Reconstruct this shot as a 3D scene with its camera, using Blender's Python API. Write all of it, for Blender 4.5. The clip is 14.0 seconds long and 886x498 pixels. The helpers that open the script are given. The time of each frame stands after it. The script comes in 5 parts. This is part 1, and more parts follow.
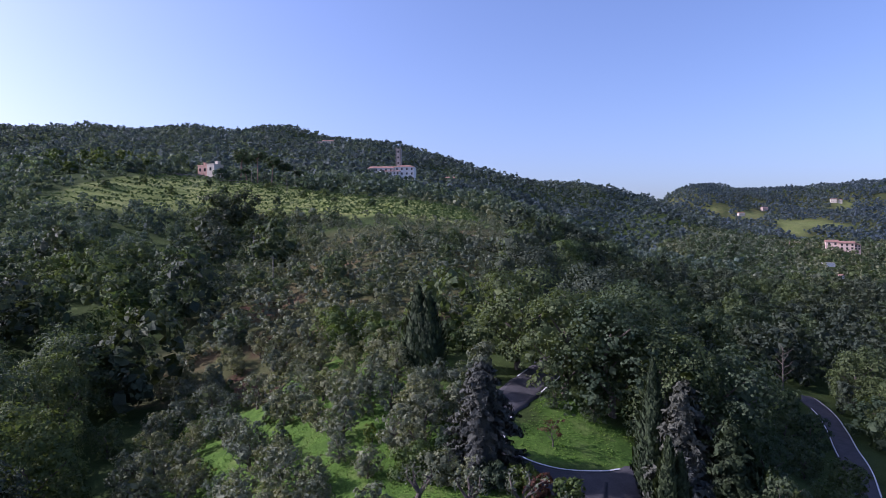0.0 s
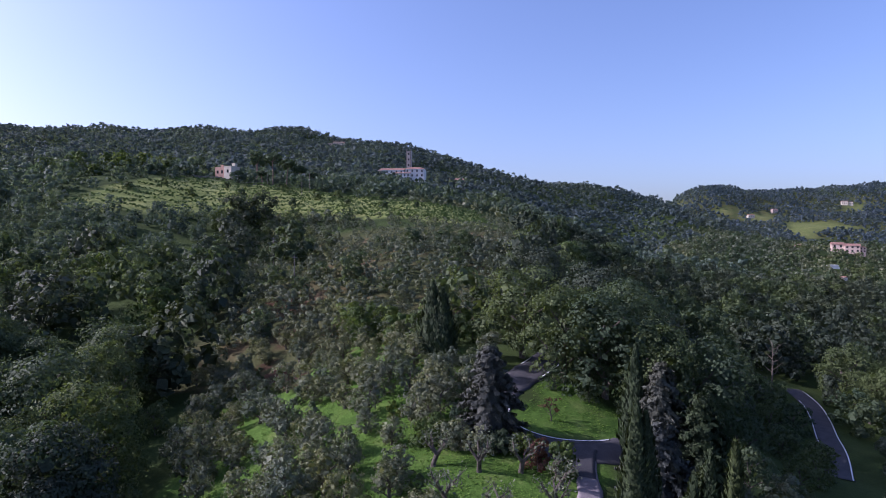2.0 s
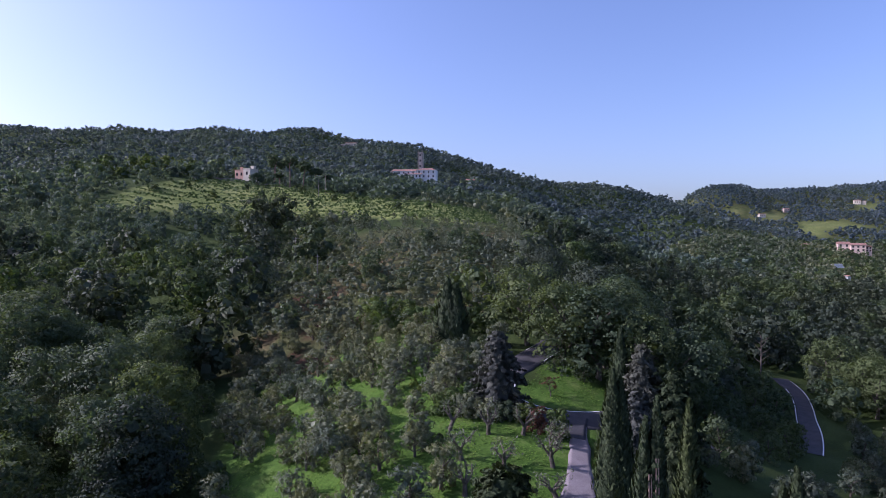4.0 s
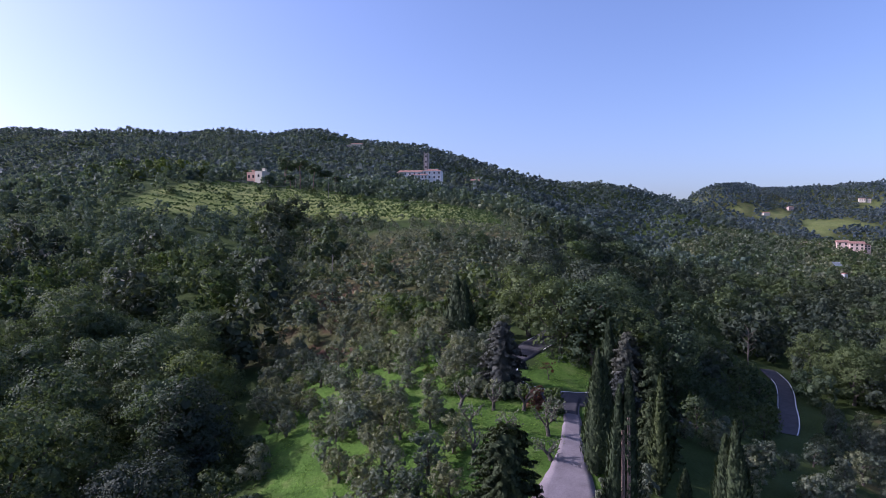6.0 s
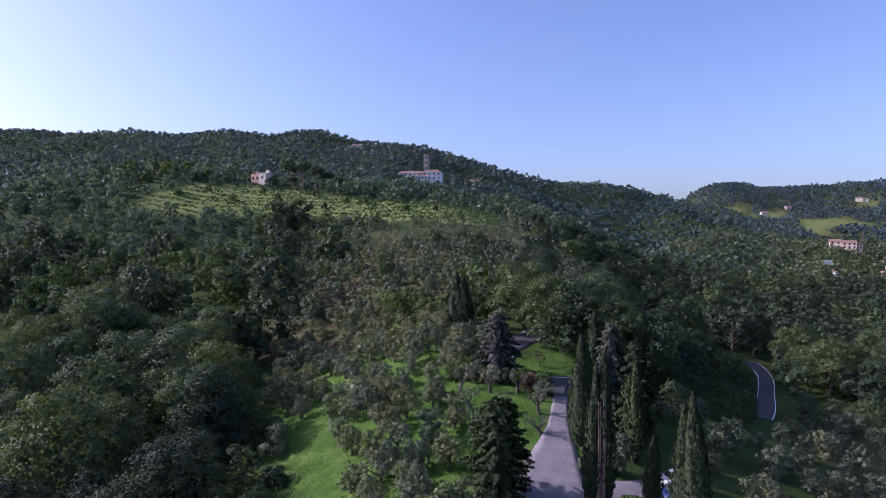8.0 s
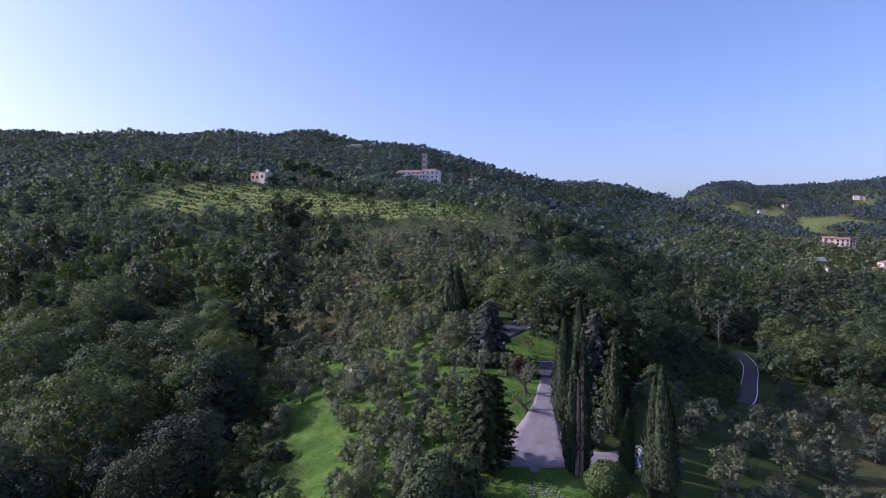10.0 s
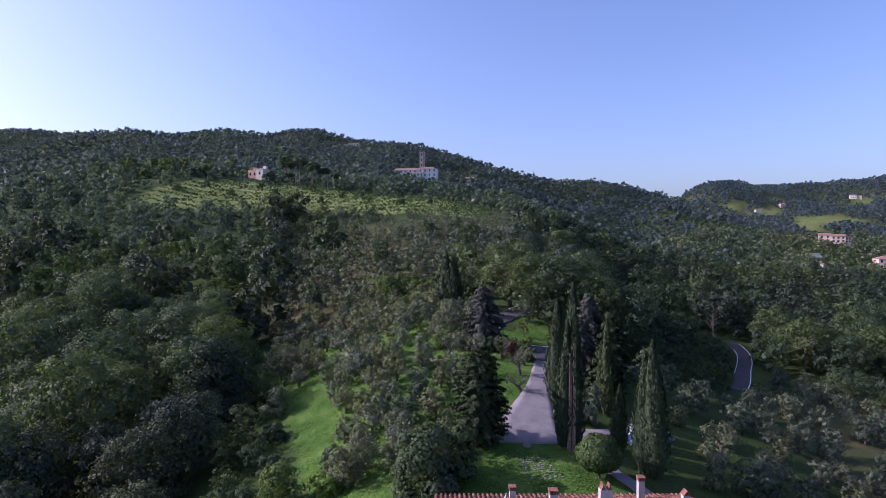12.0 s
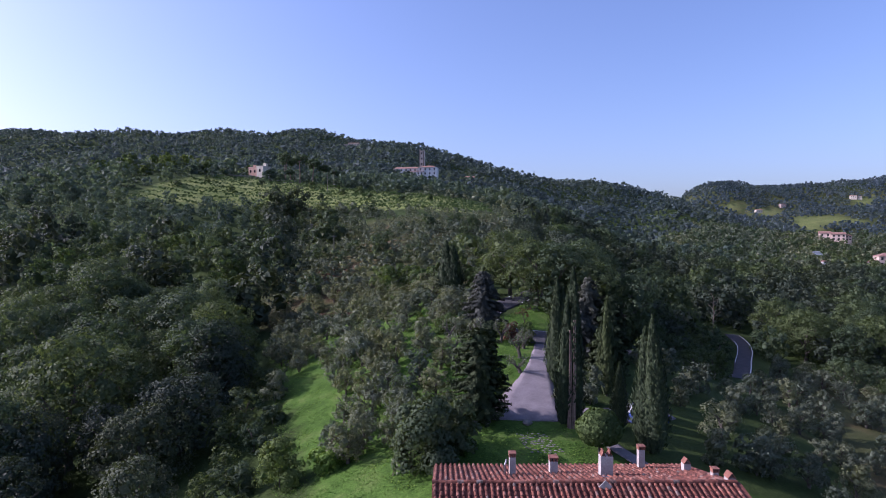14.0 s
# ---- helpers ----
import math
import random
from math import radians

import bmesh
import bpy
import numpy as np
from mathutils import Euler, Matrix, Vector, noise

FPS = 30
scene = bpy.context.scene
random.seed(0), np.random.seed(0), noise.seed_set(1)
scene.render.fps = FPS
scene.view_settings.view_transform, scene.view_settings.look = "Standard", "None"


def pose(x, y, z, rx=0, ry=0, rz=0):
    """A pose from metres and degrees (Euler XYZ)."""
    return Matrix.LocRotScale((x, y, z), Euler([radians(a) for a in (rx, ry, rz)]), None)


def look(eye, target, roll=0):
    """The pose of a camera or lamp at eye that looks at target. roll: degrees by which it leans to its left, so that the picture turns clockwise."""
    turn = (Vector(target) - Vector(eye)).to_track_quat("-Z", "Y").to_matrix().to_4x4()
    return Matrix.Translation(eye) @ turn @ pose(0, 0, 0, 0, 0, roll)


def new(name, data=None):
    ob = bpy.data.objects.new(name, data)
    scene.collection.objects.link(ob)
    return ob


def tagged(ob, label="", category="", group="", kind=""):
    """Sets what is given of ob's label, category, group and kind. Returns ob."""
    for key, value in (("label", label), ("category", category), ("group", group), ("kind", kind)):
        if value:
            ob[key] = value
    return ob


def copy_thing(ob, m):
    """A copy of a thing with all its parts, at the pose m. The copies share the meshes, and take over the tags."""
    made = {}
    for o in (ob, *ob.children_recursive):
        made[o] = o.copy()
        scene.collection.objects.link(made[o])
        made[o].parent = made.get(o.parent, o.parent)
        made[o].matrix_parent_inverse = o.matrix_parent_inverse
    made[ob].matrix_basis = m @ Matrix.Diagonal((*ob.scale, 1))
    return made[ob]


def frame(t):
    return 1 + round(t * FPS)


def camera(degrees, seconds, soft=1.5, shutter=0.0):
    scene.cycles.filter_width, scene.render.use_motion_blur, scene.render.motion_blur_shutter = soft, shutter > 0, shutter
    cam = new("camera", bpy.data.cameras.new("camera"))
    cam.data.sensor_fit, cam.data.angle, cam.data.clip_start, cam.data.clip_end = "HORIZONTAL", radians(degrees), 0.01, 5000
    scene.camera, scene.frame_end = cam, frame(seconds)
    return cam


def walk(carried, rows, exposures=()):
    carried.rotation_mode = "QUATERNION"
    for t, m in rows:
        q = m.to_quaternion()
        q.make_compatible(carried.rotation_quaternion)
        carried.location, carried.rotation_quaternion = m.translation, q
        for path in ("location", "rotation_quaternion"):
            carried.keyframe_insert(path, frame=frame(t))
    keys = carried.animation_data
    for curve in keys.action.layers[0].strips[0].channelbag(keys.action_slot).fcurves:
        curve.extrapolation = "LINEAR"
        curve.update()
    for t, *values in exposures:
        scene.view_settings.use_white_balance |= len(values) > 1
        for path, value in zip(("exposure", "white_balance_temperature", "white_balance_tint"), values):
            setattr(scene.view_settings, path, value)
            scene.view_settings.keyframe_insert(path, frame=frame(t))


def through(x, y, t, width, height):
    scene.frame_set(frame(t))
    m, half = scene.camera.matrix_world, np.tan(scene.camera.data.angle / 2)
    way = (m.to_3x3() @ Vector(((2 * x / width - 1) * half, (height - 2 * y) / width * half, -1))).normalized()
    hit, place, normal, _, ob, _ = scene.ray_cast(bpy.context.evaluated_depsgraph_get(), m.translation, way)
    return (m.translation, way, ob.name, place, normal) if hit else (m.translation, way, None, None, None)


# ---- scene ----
# The camera stands 22 m above the house's ground at the end of its way.
PATH = [
    (0.0, 1.05, 39.78, 26.92, -2.02, -1.24, 0.26),
    (0.5, 0.90, 38.31, 26.88, -1.96, -1.22, 0.31),
    (1.0, 0.72, 36.48, 26.90, -1.73, -1.20, 0.37),
    (1.5, 0.50, 34.23, 26.97, -1.44, -1.19, 0.44),
    (2.0, 0.29, 31.89, 27.02, -1.18, -1.17, 0.49),
    (2.5, 0.12, 29.43, 27.07, -0.93, -1.17, 0.51),
    (3.0, -0.09, 26.88, 27.16, -0.73, -1.20, 0.60),
    (3.5, -0.22, 24.42, 27.18, -0.46, -1.22, 0.55),
    (4.0, -0.43, 21.92, 27.29, -0.18, -1.25, 0.47),
    (6.5, -1.24, 10.82, 27.72, 0.31, -1.33, 0.27),
    (7.0, -1.30, 8.94, 27.76, 0.30, -1.33, 0.24),
    (7.5, -1.31, 7.06, 27.76, 0.26, -1.34, 0.19),
    (8.0, -1.29, 5.32, 27.67, 0.26, -1.33, 0.17),
    (10.5, -0.24, 0.28, 26.10, 0.14, -1.36, -0.05),
    (11.0, -0.15, -0.01, 25.58, 0.07, -1.31, -0.07),
    (11.5, -0.06, 0.03, 25.02, -0.00, -1.34, -0.06),
    (12.0, -0.03, 0.01, 24.44, -0.02, -1.34, -0.04),
    (12.5, 0.00, 0.06, 23.81, 0.00, -1.30, -0.05),
    (13.0, -0.01, 0.03, 23.21, -0.01, -1.28, -0.05),
    (13.5, 0.00, 0.01, 22.61, 0.01, -1.22, -0.04),
    (14.0, -0.00, 0.00, 22.00, 0.00, -1.20, -0.04),
]


def pose_of(x, y, z, yaw, pitch, roll):
    """Yaw to the left, pitch upwards, roll to the right, in degrees."""
    turn = Euler((0, 0, radians(yaw))).to_matrix() @ Euler((radians(90 + pitch), 0, 0)).to_matrix() @ Euler((0, 0, radians(roll))).to_matrix()
    return Matrix.Translation((x, y, z)) @ turn.to_4x4()


cam = camera(73.74, 14.0, soft=0.5)
walk(cam, [(t, pose_of(*p)) for t, *p in PATH], exposures=[(0, 0.72, 5520, 37), (14, 0.72, 5520, 37)])

# ---- light: low sun far to the side and a little ahead, clear sky ----
SUN_TURN, SUN_HEIGHT = 84.0, 30.0      # degrees to the left of straight ahead, degrees up
world = bpy.data.worlds.new("sky")
scene.world = world
world.use_nodes = True
wn = world.node_tree
sky = wn.nodes.new("ShaderNodeTexSky")
sky.sky_type, sky.sun_disc = "NISHITA", False
sky.sun_elevation, sky.sun_rotation = radians(SUN_HEIGHT), radians(-SUN_TURN)
sky.altitude, sky.air_density, sky.dust_density, sky.ozone_density = 200, 1.0, 3.0, 2.6
wn.links.new(sky.outputs[0], wn.nodes["Background"].inputs[0])
wn.nodes["Background"].inputs[1].default_value = 0.118
sun = new("sun", bpy.data.lights.new("sun", "SUN"))
sun.data.energy, sun.data.angle, sun.data.color = 3.3, radians(0.5), (1.0, 0.93, 0.82)
sun_way = Vector((-math.sin(radians(SUN_TURN)) * math.cos(radians(SUN_HEIGHT)), math.cos(radians(SUN_TURN)) * math.cos(radians(SUN_HEIGHT)), math.sin(radians(SUN_HEIGHT))))
sun.matrix_world = look(sun_way * 100, (0, 0, 0))

# ---- materials ----
rng = np.random.default_rng(7)


def material(name, rough=0.8, metal=0.0):
    m = bpy.data.materials.new(name)
    m.use_nodes = True
    b = m.node_tree.nodes["Principled BSDF"]
    b.inputs["Roughness"].default_value, b.inputs["Metallic"].default_value = rough, metal
    b.inputs["Specular IOR Level"].default_value = 0.3
    return m, m.node_tree, b


def node(tree, kind, **inputs):
    n = tree.nodes.new(kind)
    for k, v in inputs.items():
        n.inputs[k.replace("_", " ")].default_value = v
    return n


def ramp(tree, source, stops):
    r = tree.nodes.new("ShaderNodeValToRGB")
    while len(r.color_ramp.elements) < len(stops):
        r.color_ramp.elements.new(0.5)
    for e, (p, c) in zip(r.color_ramp.elements, stops):
        e.position, e.color = p, (*c, 1)
    tree.links.new(source, r.inputs[0])
    return r.outputs[0]


def mix(tree, fac, a, b, kind="MIX"):
    m = tree.nodes.new("ShaderNodeMix")
    m.data_type, m.blend_type = "RGBA", kind
    for s, v in ((m.inputs[0], fac), (m.inputs[6], a), (m.inputs[7], b)):
        if isinstance(v, (int, float)):
            s.default_value = v
        elif isinstance(v, tuple):
            s.default_value = (*v, 1)
        else:
            tree.links.new(v, s)
    return m.outputs[2]


def world_noise(tree, scale, detail=4, rough=0.6):
    g = tree.nodes.new("ShaderNodeNewGeometry")
    n = node(tree, "ShaderNodeTexNoise", Scale=scale, Detail=detail, Roughness=rough)
    tree.links.new(g.outputs["Position"], n.inputs["Vector"])
    return n.outputs[0]


def bumped(tree, b, source, strength, distance):
    n = node(tree, "ShaderNodeBump", Strength=strength, Distance=distance)
    tree.links.new(source, n.inputs["Height"])
    tree.links.new(n.outputs[0], b.inputs["Normal"])


def surface(name, dark, light, scale, rough=0.85, bump=0.3, metal=0.0, fine=None):
    """A plain rough surface with two scales of variation."""
    m, t, b = material(name, rough, metal)
    big = ramp(t, world_noise(t, scale), [(0.3, dark), (0.7, light)])
    small = ramp(t, world_noise(t, fine or scale * 9, 3), [(0.3, (0.72, 0.72, 0.72)), (0.7, (1.0, 1.0, 1.0))])
    t.links.new(mix(t, 1.0, big, small, "MULTIPLY"), b.inputs["Base Color"])
    if bump:
        bumped(t, b, world_noise(t, fine or scale * 9, 3), bump, 0.02)
    return m


def foliage(name, dark, light, warm, through=0.28, rough=0.6, fine=4.0):
    """Leaves: each tree has its own tint, each leaf clump its own shade, and light shines through."""
    m, t, b = material(name, rough)
    isl = t.nodes.new("ShaderNodeNewGeometry")
    tint = t.nodes.new("ShaderNodeAttribute")
    tint.attribute_name = "tint"
    info = t.nodes.new("ShaderNodeObjectInfo")
    add = t.nodes.new("ShaderNodeMath")
    add.operation = "ADD"
    own = t.nodes.new("ShaderNodeAttribute")
    own.attribute_name = "own"
    lone = t.nodes.new("ShaderNodeMath")
    lone.operation = "MULTIPLY"
    t.links.new(own.outputs["Fac"], lone.inputs[0])
    t.links.new(info.outputs["Random"], lone.inputs[1])
    t.links.new(tint.outputs["Fac"], add.inputs[0])
    t.links.new(lone.outputs[0], add.inputs[1])
    frac = t.nodes.new("ShaderNodeMath")
    frac.operation = "FRACT"
    t.links.new(add.outputs[0], frac.inputs[0])
    leaf = ramp(t, isl.outputs["Random Per Island"], [(0.0, dark), (1.0, light)])
    tree_tint = ramp(t, frac.outputs[0], [(0.0, (0.66, 0.74, 0.78)), (0.5, (1.0, 1.0, 1.0)), (0.86, (1.14, 1.1, 0.86)), (1.0, warm)])
    small = world_noise(t, fine, 3, 0.75)
    patch = ramp(t, small, [(0.34, (0.74, 0.76, 0.76)), (0.64, (1.12, 1.11, 1.08))])
    colour = mix(t, 1.0, mix(t, 1.0, leaf, tree_tint, "MULTIPLY"), patch, "MULTIPLY")
    b.inputs["Specular IOR Level"].default_value = 0.12
    bumped(t, b, small, 0.7, 0.5 / fine)
    t.links.new(colour, b.inputs["Base Color"])
    tr = t.nodes.new("ShaderNodeBsdfTranslucent")
    t.links.new(mix(t, 1.0, colour, (1.25, 1.3, 0.6), "MULTIPLY"), tr.inputs["Color"])
    ms = t.nodes.new("ShaderNodeMixShader")
    ms.inputs[0].default_value = through
    t.links.new(b.outputs[0], ms.inputs[1])
    t.links.new(tr.outputs[0], ms.inputs[2])
    t.links.new(ms.outputs[0], t.nodes["Material Output"].inputs["Surface"])
    return m


OAK = foliage("oak_leaves", (0.069, 0.097, 0.054), (0.097, 0.13, 0.071), (1.1, 1.07, 0.78), 0.32, 0.6, 5.0)
HOLM = foliage("holm_oak_leaves", (0.043, 0.058, 0.04), (0.07, 0.09, 0.061), (1.1, 1.05, 0.85), 0.2, 0.6, 5.0)
# Cooler and lighter than oak: middle-distance haze is mixed into the leaf colour.
HAZED_SLOPE = foliage("slope_leaves_haze_tinted", (0.09, 0.126, 0.104), (0.116, 0.156, 0.126), (1.1, 1.05, 0.85), 0.32, 0.6, 2.0)
OLIVE = foliage("olive_leaves", (0.112, 0.132, 0.088), (0.182, 0.204, 0.142), (1.2, 1.12, 0.9), 0.22, 0.55, 7.0)
CYPRESS = foliage("cypress_leaves", (0.026, 0.04, 0.02), (0.056, 0.078, 0.036), (1.2, 1.1, 0.8), 0.12)
SILVER = foliage("cedar_needles", (0.05, 0.057, 0.053), (0.09, 0.099, 0.09), (1.05, 1.0, 0.95), 0.1)
# Blue distance haze is painted into both of these leaf colours.
HAZED_HILL = foliage("hill_leaves_haze_tinted", (0.083, 0.113, 0.131), (0.1, 0.134, 0.153), (1.1, 1.05, 0.9), 0.36, 0.6, 0.9)
HAZED_FAR = foliage("far_leaves_haze_tinted", (0.082, 0.114, 0.15), (0.122, 0.16, 0.21), (1.1, 1.05, 0.95), 0.4, 0.6, 0.5)
BRIGHT = foliage("bright_leaves", (0.095, 0.17, 0.03), (0.16, 0.25, 0.055), (1.2, 1.1, 0.7), 0.35)
FRESH = foliage("fresh_leaves", (0.07, 0.108, 0.036), (0.12, 0.165, 0.056), (1.2, 1.1, 0.75), 0.3)
BARK = surface("bark", (0.06, 0.05, 0.04), (0.16, 0.14, 0.115), 3.0, 0.95, 0.6)
ASPHALT = surface("asphalt", (0.045, 0.045, 0.05), (0.075, 0.073, 0.078), 0.8, 0.9, 0.2)
GRAVEL = surface("pale_gravel", (0.185, 0.16, 0.165), (0.27, 0.24, 0.245), 0.6, 0.95, 0.4, fine=9.0)
WHITE = surface("white_paint", (0.62, 0.62, 0.62), (0.8, 0.8, 0.8), 1.5, 0.6, 0.05)
STONE = surface("stone", (0.16, 0.15, 0.13), (0.30, 0.28, 0.24), 1.2, 0.95, 0.5)
PLASTER = surface("pink_plaster", (0.58, 0.43, 0.36), (0.68, 0.53, 0.45), 0.5, 0.9, 0.1)
CREAM = surface("cream_plaster", (0.62, 0.55, 0.44), (0.74, 0.68, 0.56), 0.5, 0.9, 0.1)
LIME = surface("grey_render", (0.38, 0.34, 0.31), (0.52, 0.48, 0.44), 1.3, 0.95, 0.2)
TILE = surface("terracotta", (0.24, 0.13, 0.1), (0.36, 0.21, 0.16), 1.1, 0.85, 0.2)

# ---- helpers for building ----


def unit(v):
    return v / np.maximum(np.linalg.norm(v, axis=1), 1e-6)[:, None]


def arrays_to_mesh(name, verts, faces, mat, tint=None, smooth=False, normals=None):
    """faces: an array of quads or triangles."""
    me = bpy.data.meshes.new(name)
    n, k = faces.shape
    if normals is not None:
        v, nv = np.asarray(verts), np.asarray(normals)
        face = np.cross(v[faces[:, 2]] - v[faces[:, 0]], v[faces[:, 3]] - v[faces[:, 1]])
        back = np.einsum("ij,ij->i", face, nv[faces].sum(1)) < 0
        faces = np.where(back[:, None], faces[:, ::-1], faces)
    me.vertices.add(len(verts))
    me.vertices.foreach_set("co", np.asarray(verts, np.float32).ravel())
    me.loops.add(n * k)
    me.loops.foreach_set("vertex_index", faces.astype(np.int32).ravel())
    me.polygons.add(n)
    me.polygons.foreach_set("loop_start", np.arange(0, n * k, k, dtype=np.int32))
    me.polygons.foreach_set("loop_total", np.full(n, k, dtype=np.int32))
    if smooth:
        me.polygons.foreach_set("use_smooth", np.ones(n, dtype=bool))
    me.update(calc_edges=True)
    if tint is not None:
        a = me.attributes.new("tint", "FLOAT", "POINT")
        a.data.foreach_set("value", np.asarray(tint, np.float32))
    for x in (mat if isinstance(mat, (list, tuple)) else [mat]):
        me.materials.append(x)
    if normals is not None:
        me.polygons.foreach_set("use_smooth", np.ones(n, dtype=bool))
        a = me.attributes.new("custom_normal", "FLOAT_VECTOR", "POINT")
        a.data.foreach_set("vector", unit(nv).astype(np.float32).ravel())
    return me


def part(name, bm, mat, parent, label="", smooth=False):
    """Links a bmesh as one mesh object under a thing or a part."""
    me = bpy.data.meshes.new(name)
    bm.normal_update()
    bm.to_mesh(me)
    bm.free()
    if smooth:
        me.polygons.foreach_set("use_smooth", np.ones(len(me.polygons), dtype=bool))
    me.materials.append(mat)
    ob = new(name, me)
    ob.parent = parent
    return tagged(ob, label)


def thing(name, m, label, category, group=""):
    ob = new(name)
    ob.empty_display_size = 0.3
    ob.matrix_world = m
    return tagged(ob, label, category, group)


def box(bm, x0, x1, y0, y1, z0, z1, bevel=0.0):
    r = bmesh.ops.create_cube(bm, size=1.0, matrix=Matrix.LocRotScale(((x0 + x1) / 2, (y0 + y1) / 2, (z0 + z1) / 2), None, (x1 - x0, y1 - y0, z1 - z0)))
    if bevel:
        bmesh.ops.bevel(bm, geom=list({e for v in r["verts"] for e in v.link_edges}), offset=bevel, segments=1, affect="EDGES")
    return r["verts"]


def tube(bm, points, radii, sides=7):
    """A tapered tube along points."""
    rings = []
    for i, p in enumerate(points):
        p = Vector(p)
        d = (Vector(points[min(i + 1, len(points) - 1)]) - Vector(points[max(i - 1, 0)])).normalized()
        a = d.orthogonal().normalized()
        b = d.cross(a)
        rings.append([bm.verts.new(p + radii[i] * (math.cos(k * math.tau / sides) * a + math.sin(k * math.tau / sides) * b)) for k in range(sides)])
    for r0, r1 in zip(rings, rings[1:]):
        if (r0[0].co - r1[0].co).length > (r0[0].co - r1[sides // 2].co).length:
            r1 = r1[sides // 2:] + r1[:sides // 2]
        for k in range(sides):
            bm.faces.new((r0[k], r0[(k + 1) % sides], r1[(k + 1) % sides], r1[k]))
    bm.faces.new(rings[0][::-1])
    bm.faces.new(rings[-1])


# ---- the ground: a spur between two gullies under a long wooded hill ----
# Height profiles along fan lines; u is the sideways lean of the line, x = u * (y + 60).
FAN = {
    -0.75: "-60:-24 45:-20 80:-12 100:-8 130:0 200:18 250:33 300:38 350:38 430:42 500:57 700:107 900:167 1000:200 1060:204 1400:150 2600:100",
    -0.40: "-60:-16 45:-12 80:-6 100:-3 130:4 168:10 190:16 230:28 312:55 344:61 390:60 450:67 600:100 800:147 1055:200 1110:203 1500:150 2600:100",
    -0.19: "-60:-7 45:-4 64:-3 80:-0.5 100:0 130:2 150:7.5 175:14 212:18 230:23 280:36 320:47 344:54 450:67 600:92 800:142 1050:200 1100:203 1500:150 2600:100",
    0.00: "-60:-4 30:0.8 45:2.4 52:3.1 60:3.4 64:4.0 72:6.0 78:7.2 87:7.8 92:8.6 100:10.2 130:11.5 150:14.5 175:21 230:29.5 250:33 300:41 344:46 450:62 540:72 700:99 900:147 960:151 1300:110 2600:80",
    0.10: "-60:-4 30:0.8 45:2.3 52:3.0 60:3.3 64:4.0 72:6.2 78:7.3 87:7.8 92:8.8 100:10.6 130:12 150:14 175:18 230:27.5 250:30 300:34 450:47 540:57 700:82 850:113 920:116 1200:80 2600:80",
    0.30: "-60:-8 45:-2 64:-0.6 80:-0.6 100:-2.6 118:-3.8 135:-3.4 150:-1 200:3 300:10 450:16 570:17 700:42 850:80 950:92 1030:92 1300:60 1900:90 2600:120",
    0.365: "-60:-9.5 45:-4.5 80:-2.5 100:-4 130:-4.5 200:1 300:8 450:18 570:27 700:54 800:69 850:73 900:70 1000:50 1300:60 1600:100 1750:110 2600:120",
    0.42: "-60:-11 45:-6 80:-4 112:-5.6 130:-5.6 200:-1 300:6 450:18 570:32 650:42 720:44 850:20 1000:20 1300:60 1600:150 1750:160 2600:120",
    0.55: "-60:-14 45:-9 80:-7 112:-7 130:-7 200:-4 300:2 350:6 420:19 458:22 520:19 700:0 1000:12 1446:92 1650:156 1750:168 2100:150 2600:120",
    0.90: "-60:-22 45:-18 130:-14 350:-4 450:2 700:-8 1000:22 1446:122 1700:212 1900:220 2600:150",
}
FAN_U = np.array(list(FAN))
FAN_P = [np.array([[float(a) for a in w.split(":")] for w in s.split()]) for s in FAN.values()]


def wave(x, y, size, seed):
    """Smooth pseudo-random relief, from -1 to 1."""
    a = np.random.default_rng(seed)
    z = 0
    for i in range(5):
        d, f, ph = a.uniform(0, 6.28), a.uniform(0.7, 1.7) * 6.28 / size, a.uniform(0, 6.28)
        z = z + np.sin((x * np.cos(d) + y * np.sin(d)) * f + ph)
    return z / 3


def ground(x, y):
    x, y = np.asarray(x, float), np.asarray(y, float)
    u = np.clip(x / np.maximum(y + 60, 60), -1.6, 1.6)
    cols = []
    for p in FAN_P:
        soft = 3 + 0.03 * np.abs(y)
        cols.append(sum(np.interp(y + k * soft, p[:, 0], p[:, 1]) for k in (-1, -0.5, 0, 0.5, 1)) / 5)
    cols = np.stack(cols)
    slopes = np.gradient(cols, FAN_U, axis=0)
    i = np.clip(np.searchsorted(FAN_U, u) - 1, 0, len(FAN_U) - 2)
    h = FAN_U[i + 1] - FAN_U[i]
    s = (u - FAN_U[i]) / h
    s_in = np.clip(s, 0, 1)
    pick = lambda a, j: np.take_along_axis(a, j[None], 0)[0]
    a, b, da, db = pick(cols, i), pick(cols, i + 1), pick(slopes, i) * h, pick(slopes, i + 1) * h
    z = (2 * s_in**3 - 3 * s_in**2 + 1) * a + (s_in**3 - 2 * s_in**2 + s_in) * da + (3 * s_in**2 - 2 * s_in**3) * b + (s_in**3 - s_in**2) * db
    z = z + (s - s_in) * h * np.where(s > 1, slopes[-1], slopes[0]) * 0.6
    far = np.clip((y - 150) / 500, 0, 1)
    return z + far * (6 * wave(x, y, 240, 1) + 2.5 * wave(x, y, 90, 2)) + np.clip((np.abs(x - 8) - 14) / 30, 0, 1) * 0.5 * wave(x, y, 17, 3)


def gz(x, y):
    return float(ground(np.array([x]), np.array([y]))[0])


# ---- ground mesh ----
def spaced(near, far, centre, fine, grow):
    out, s, v = [centre], fine, centre
    while v < far:
        v += s
        s = s * grow if v > centre + 45 else s
        out.append(v)
    v, s = centre, fine
    while v > near:
        v -= s
        s = s * grow if v < centre - 45 else s
        out.insert(0, v)
    return np.array(out)


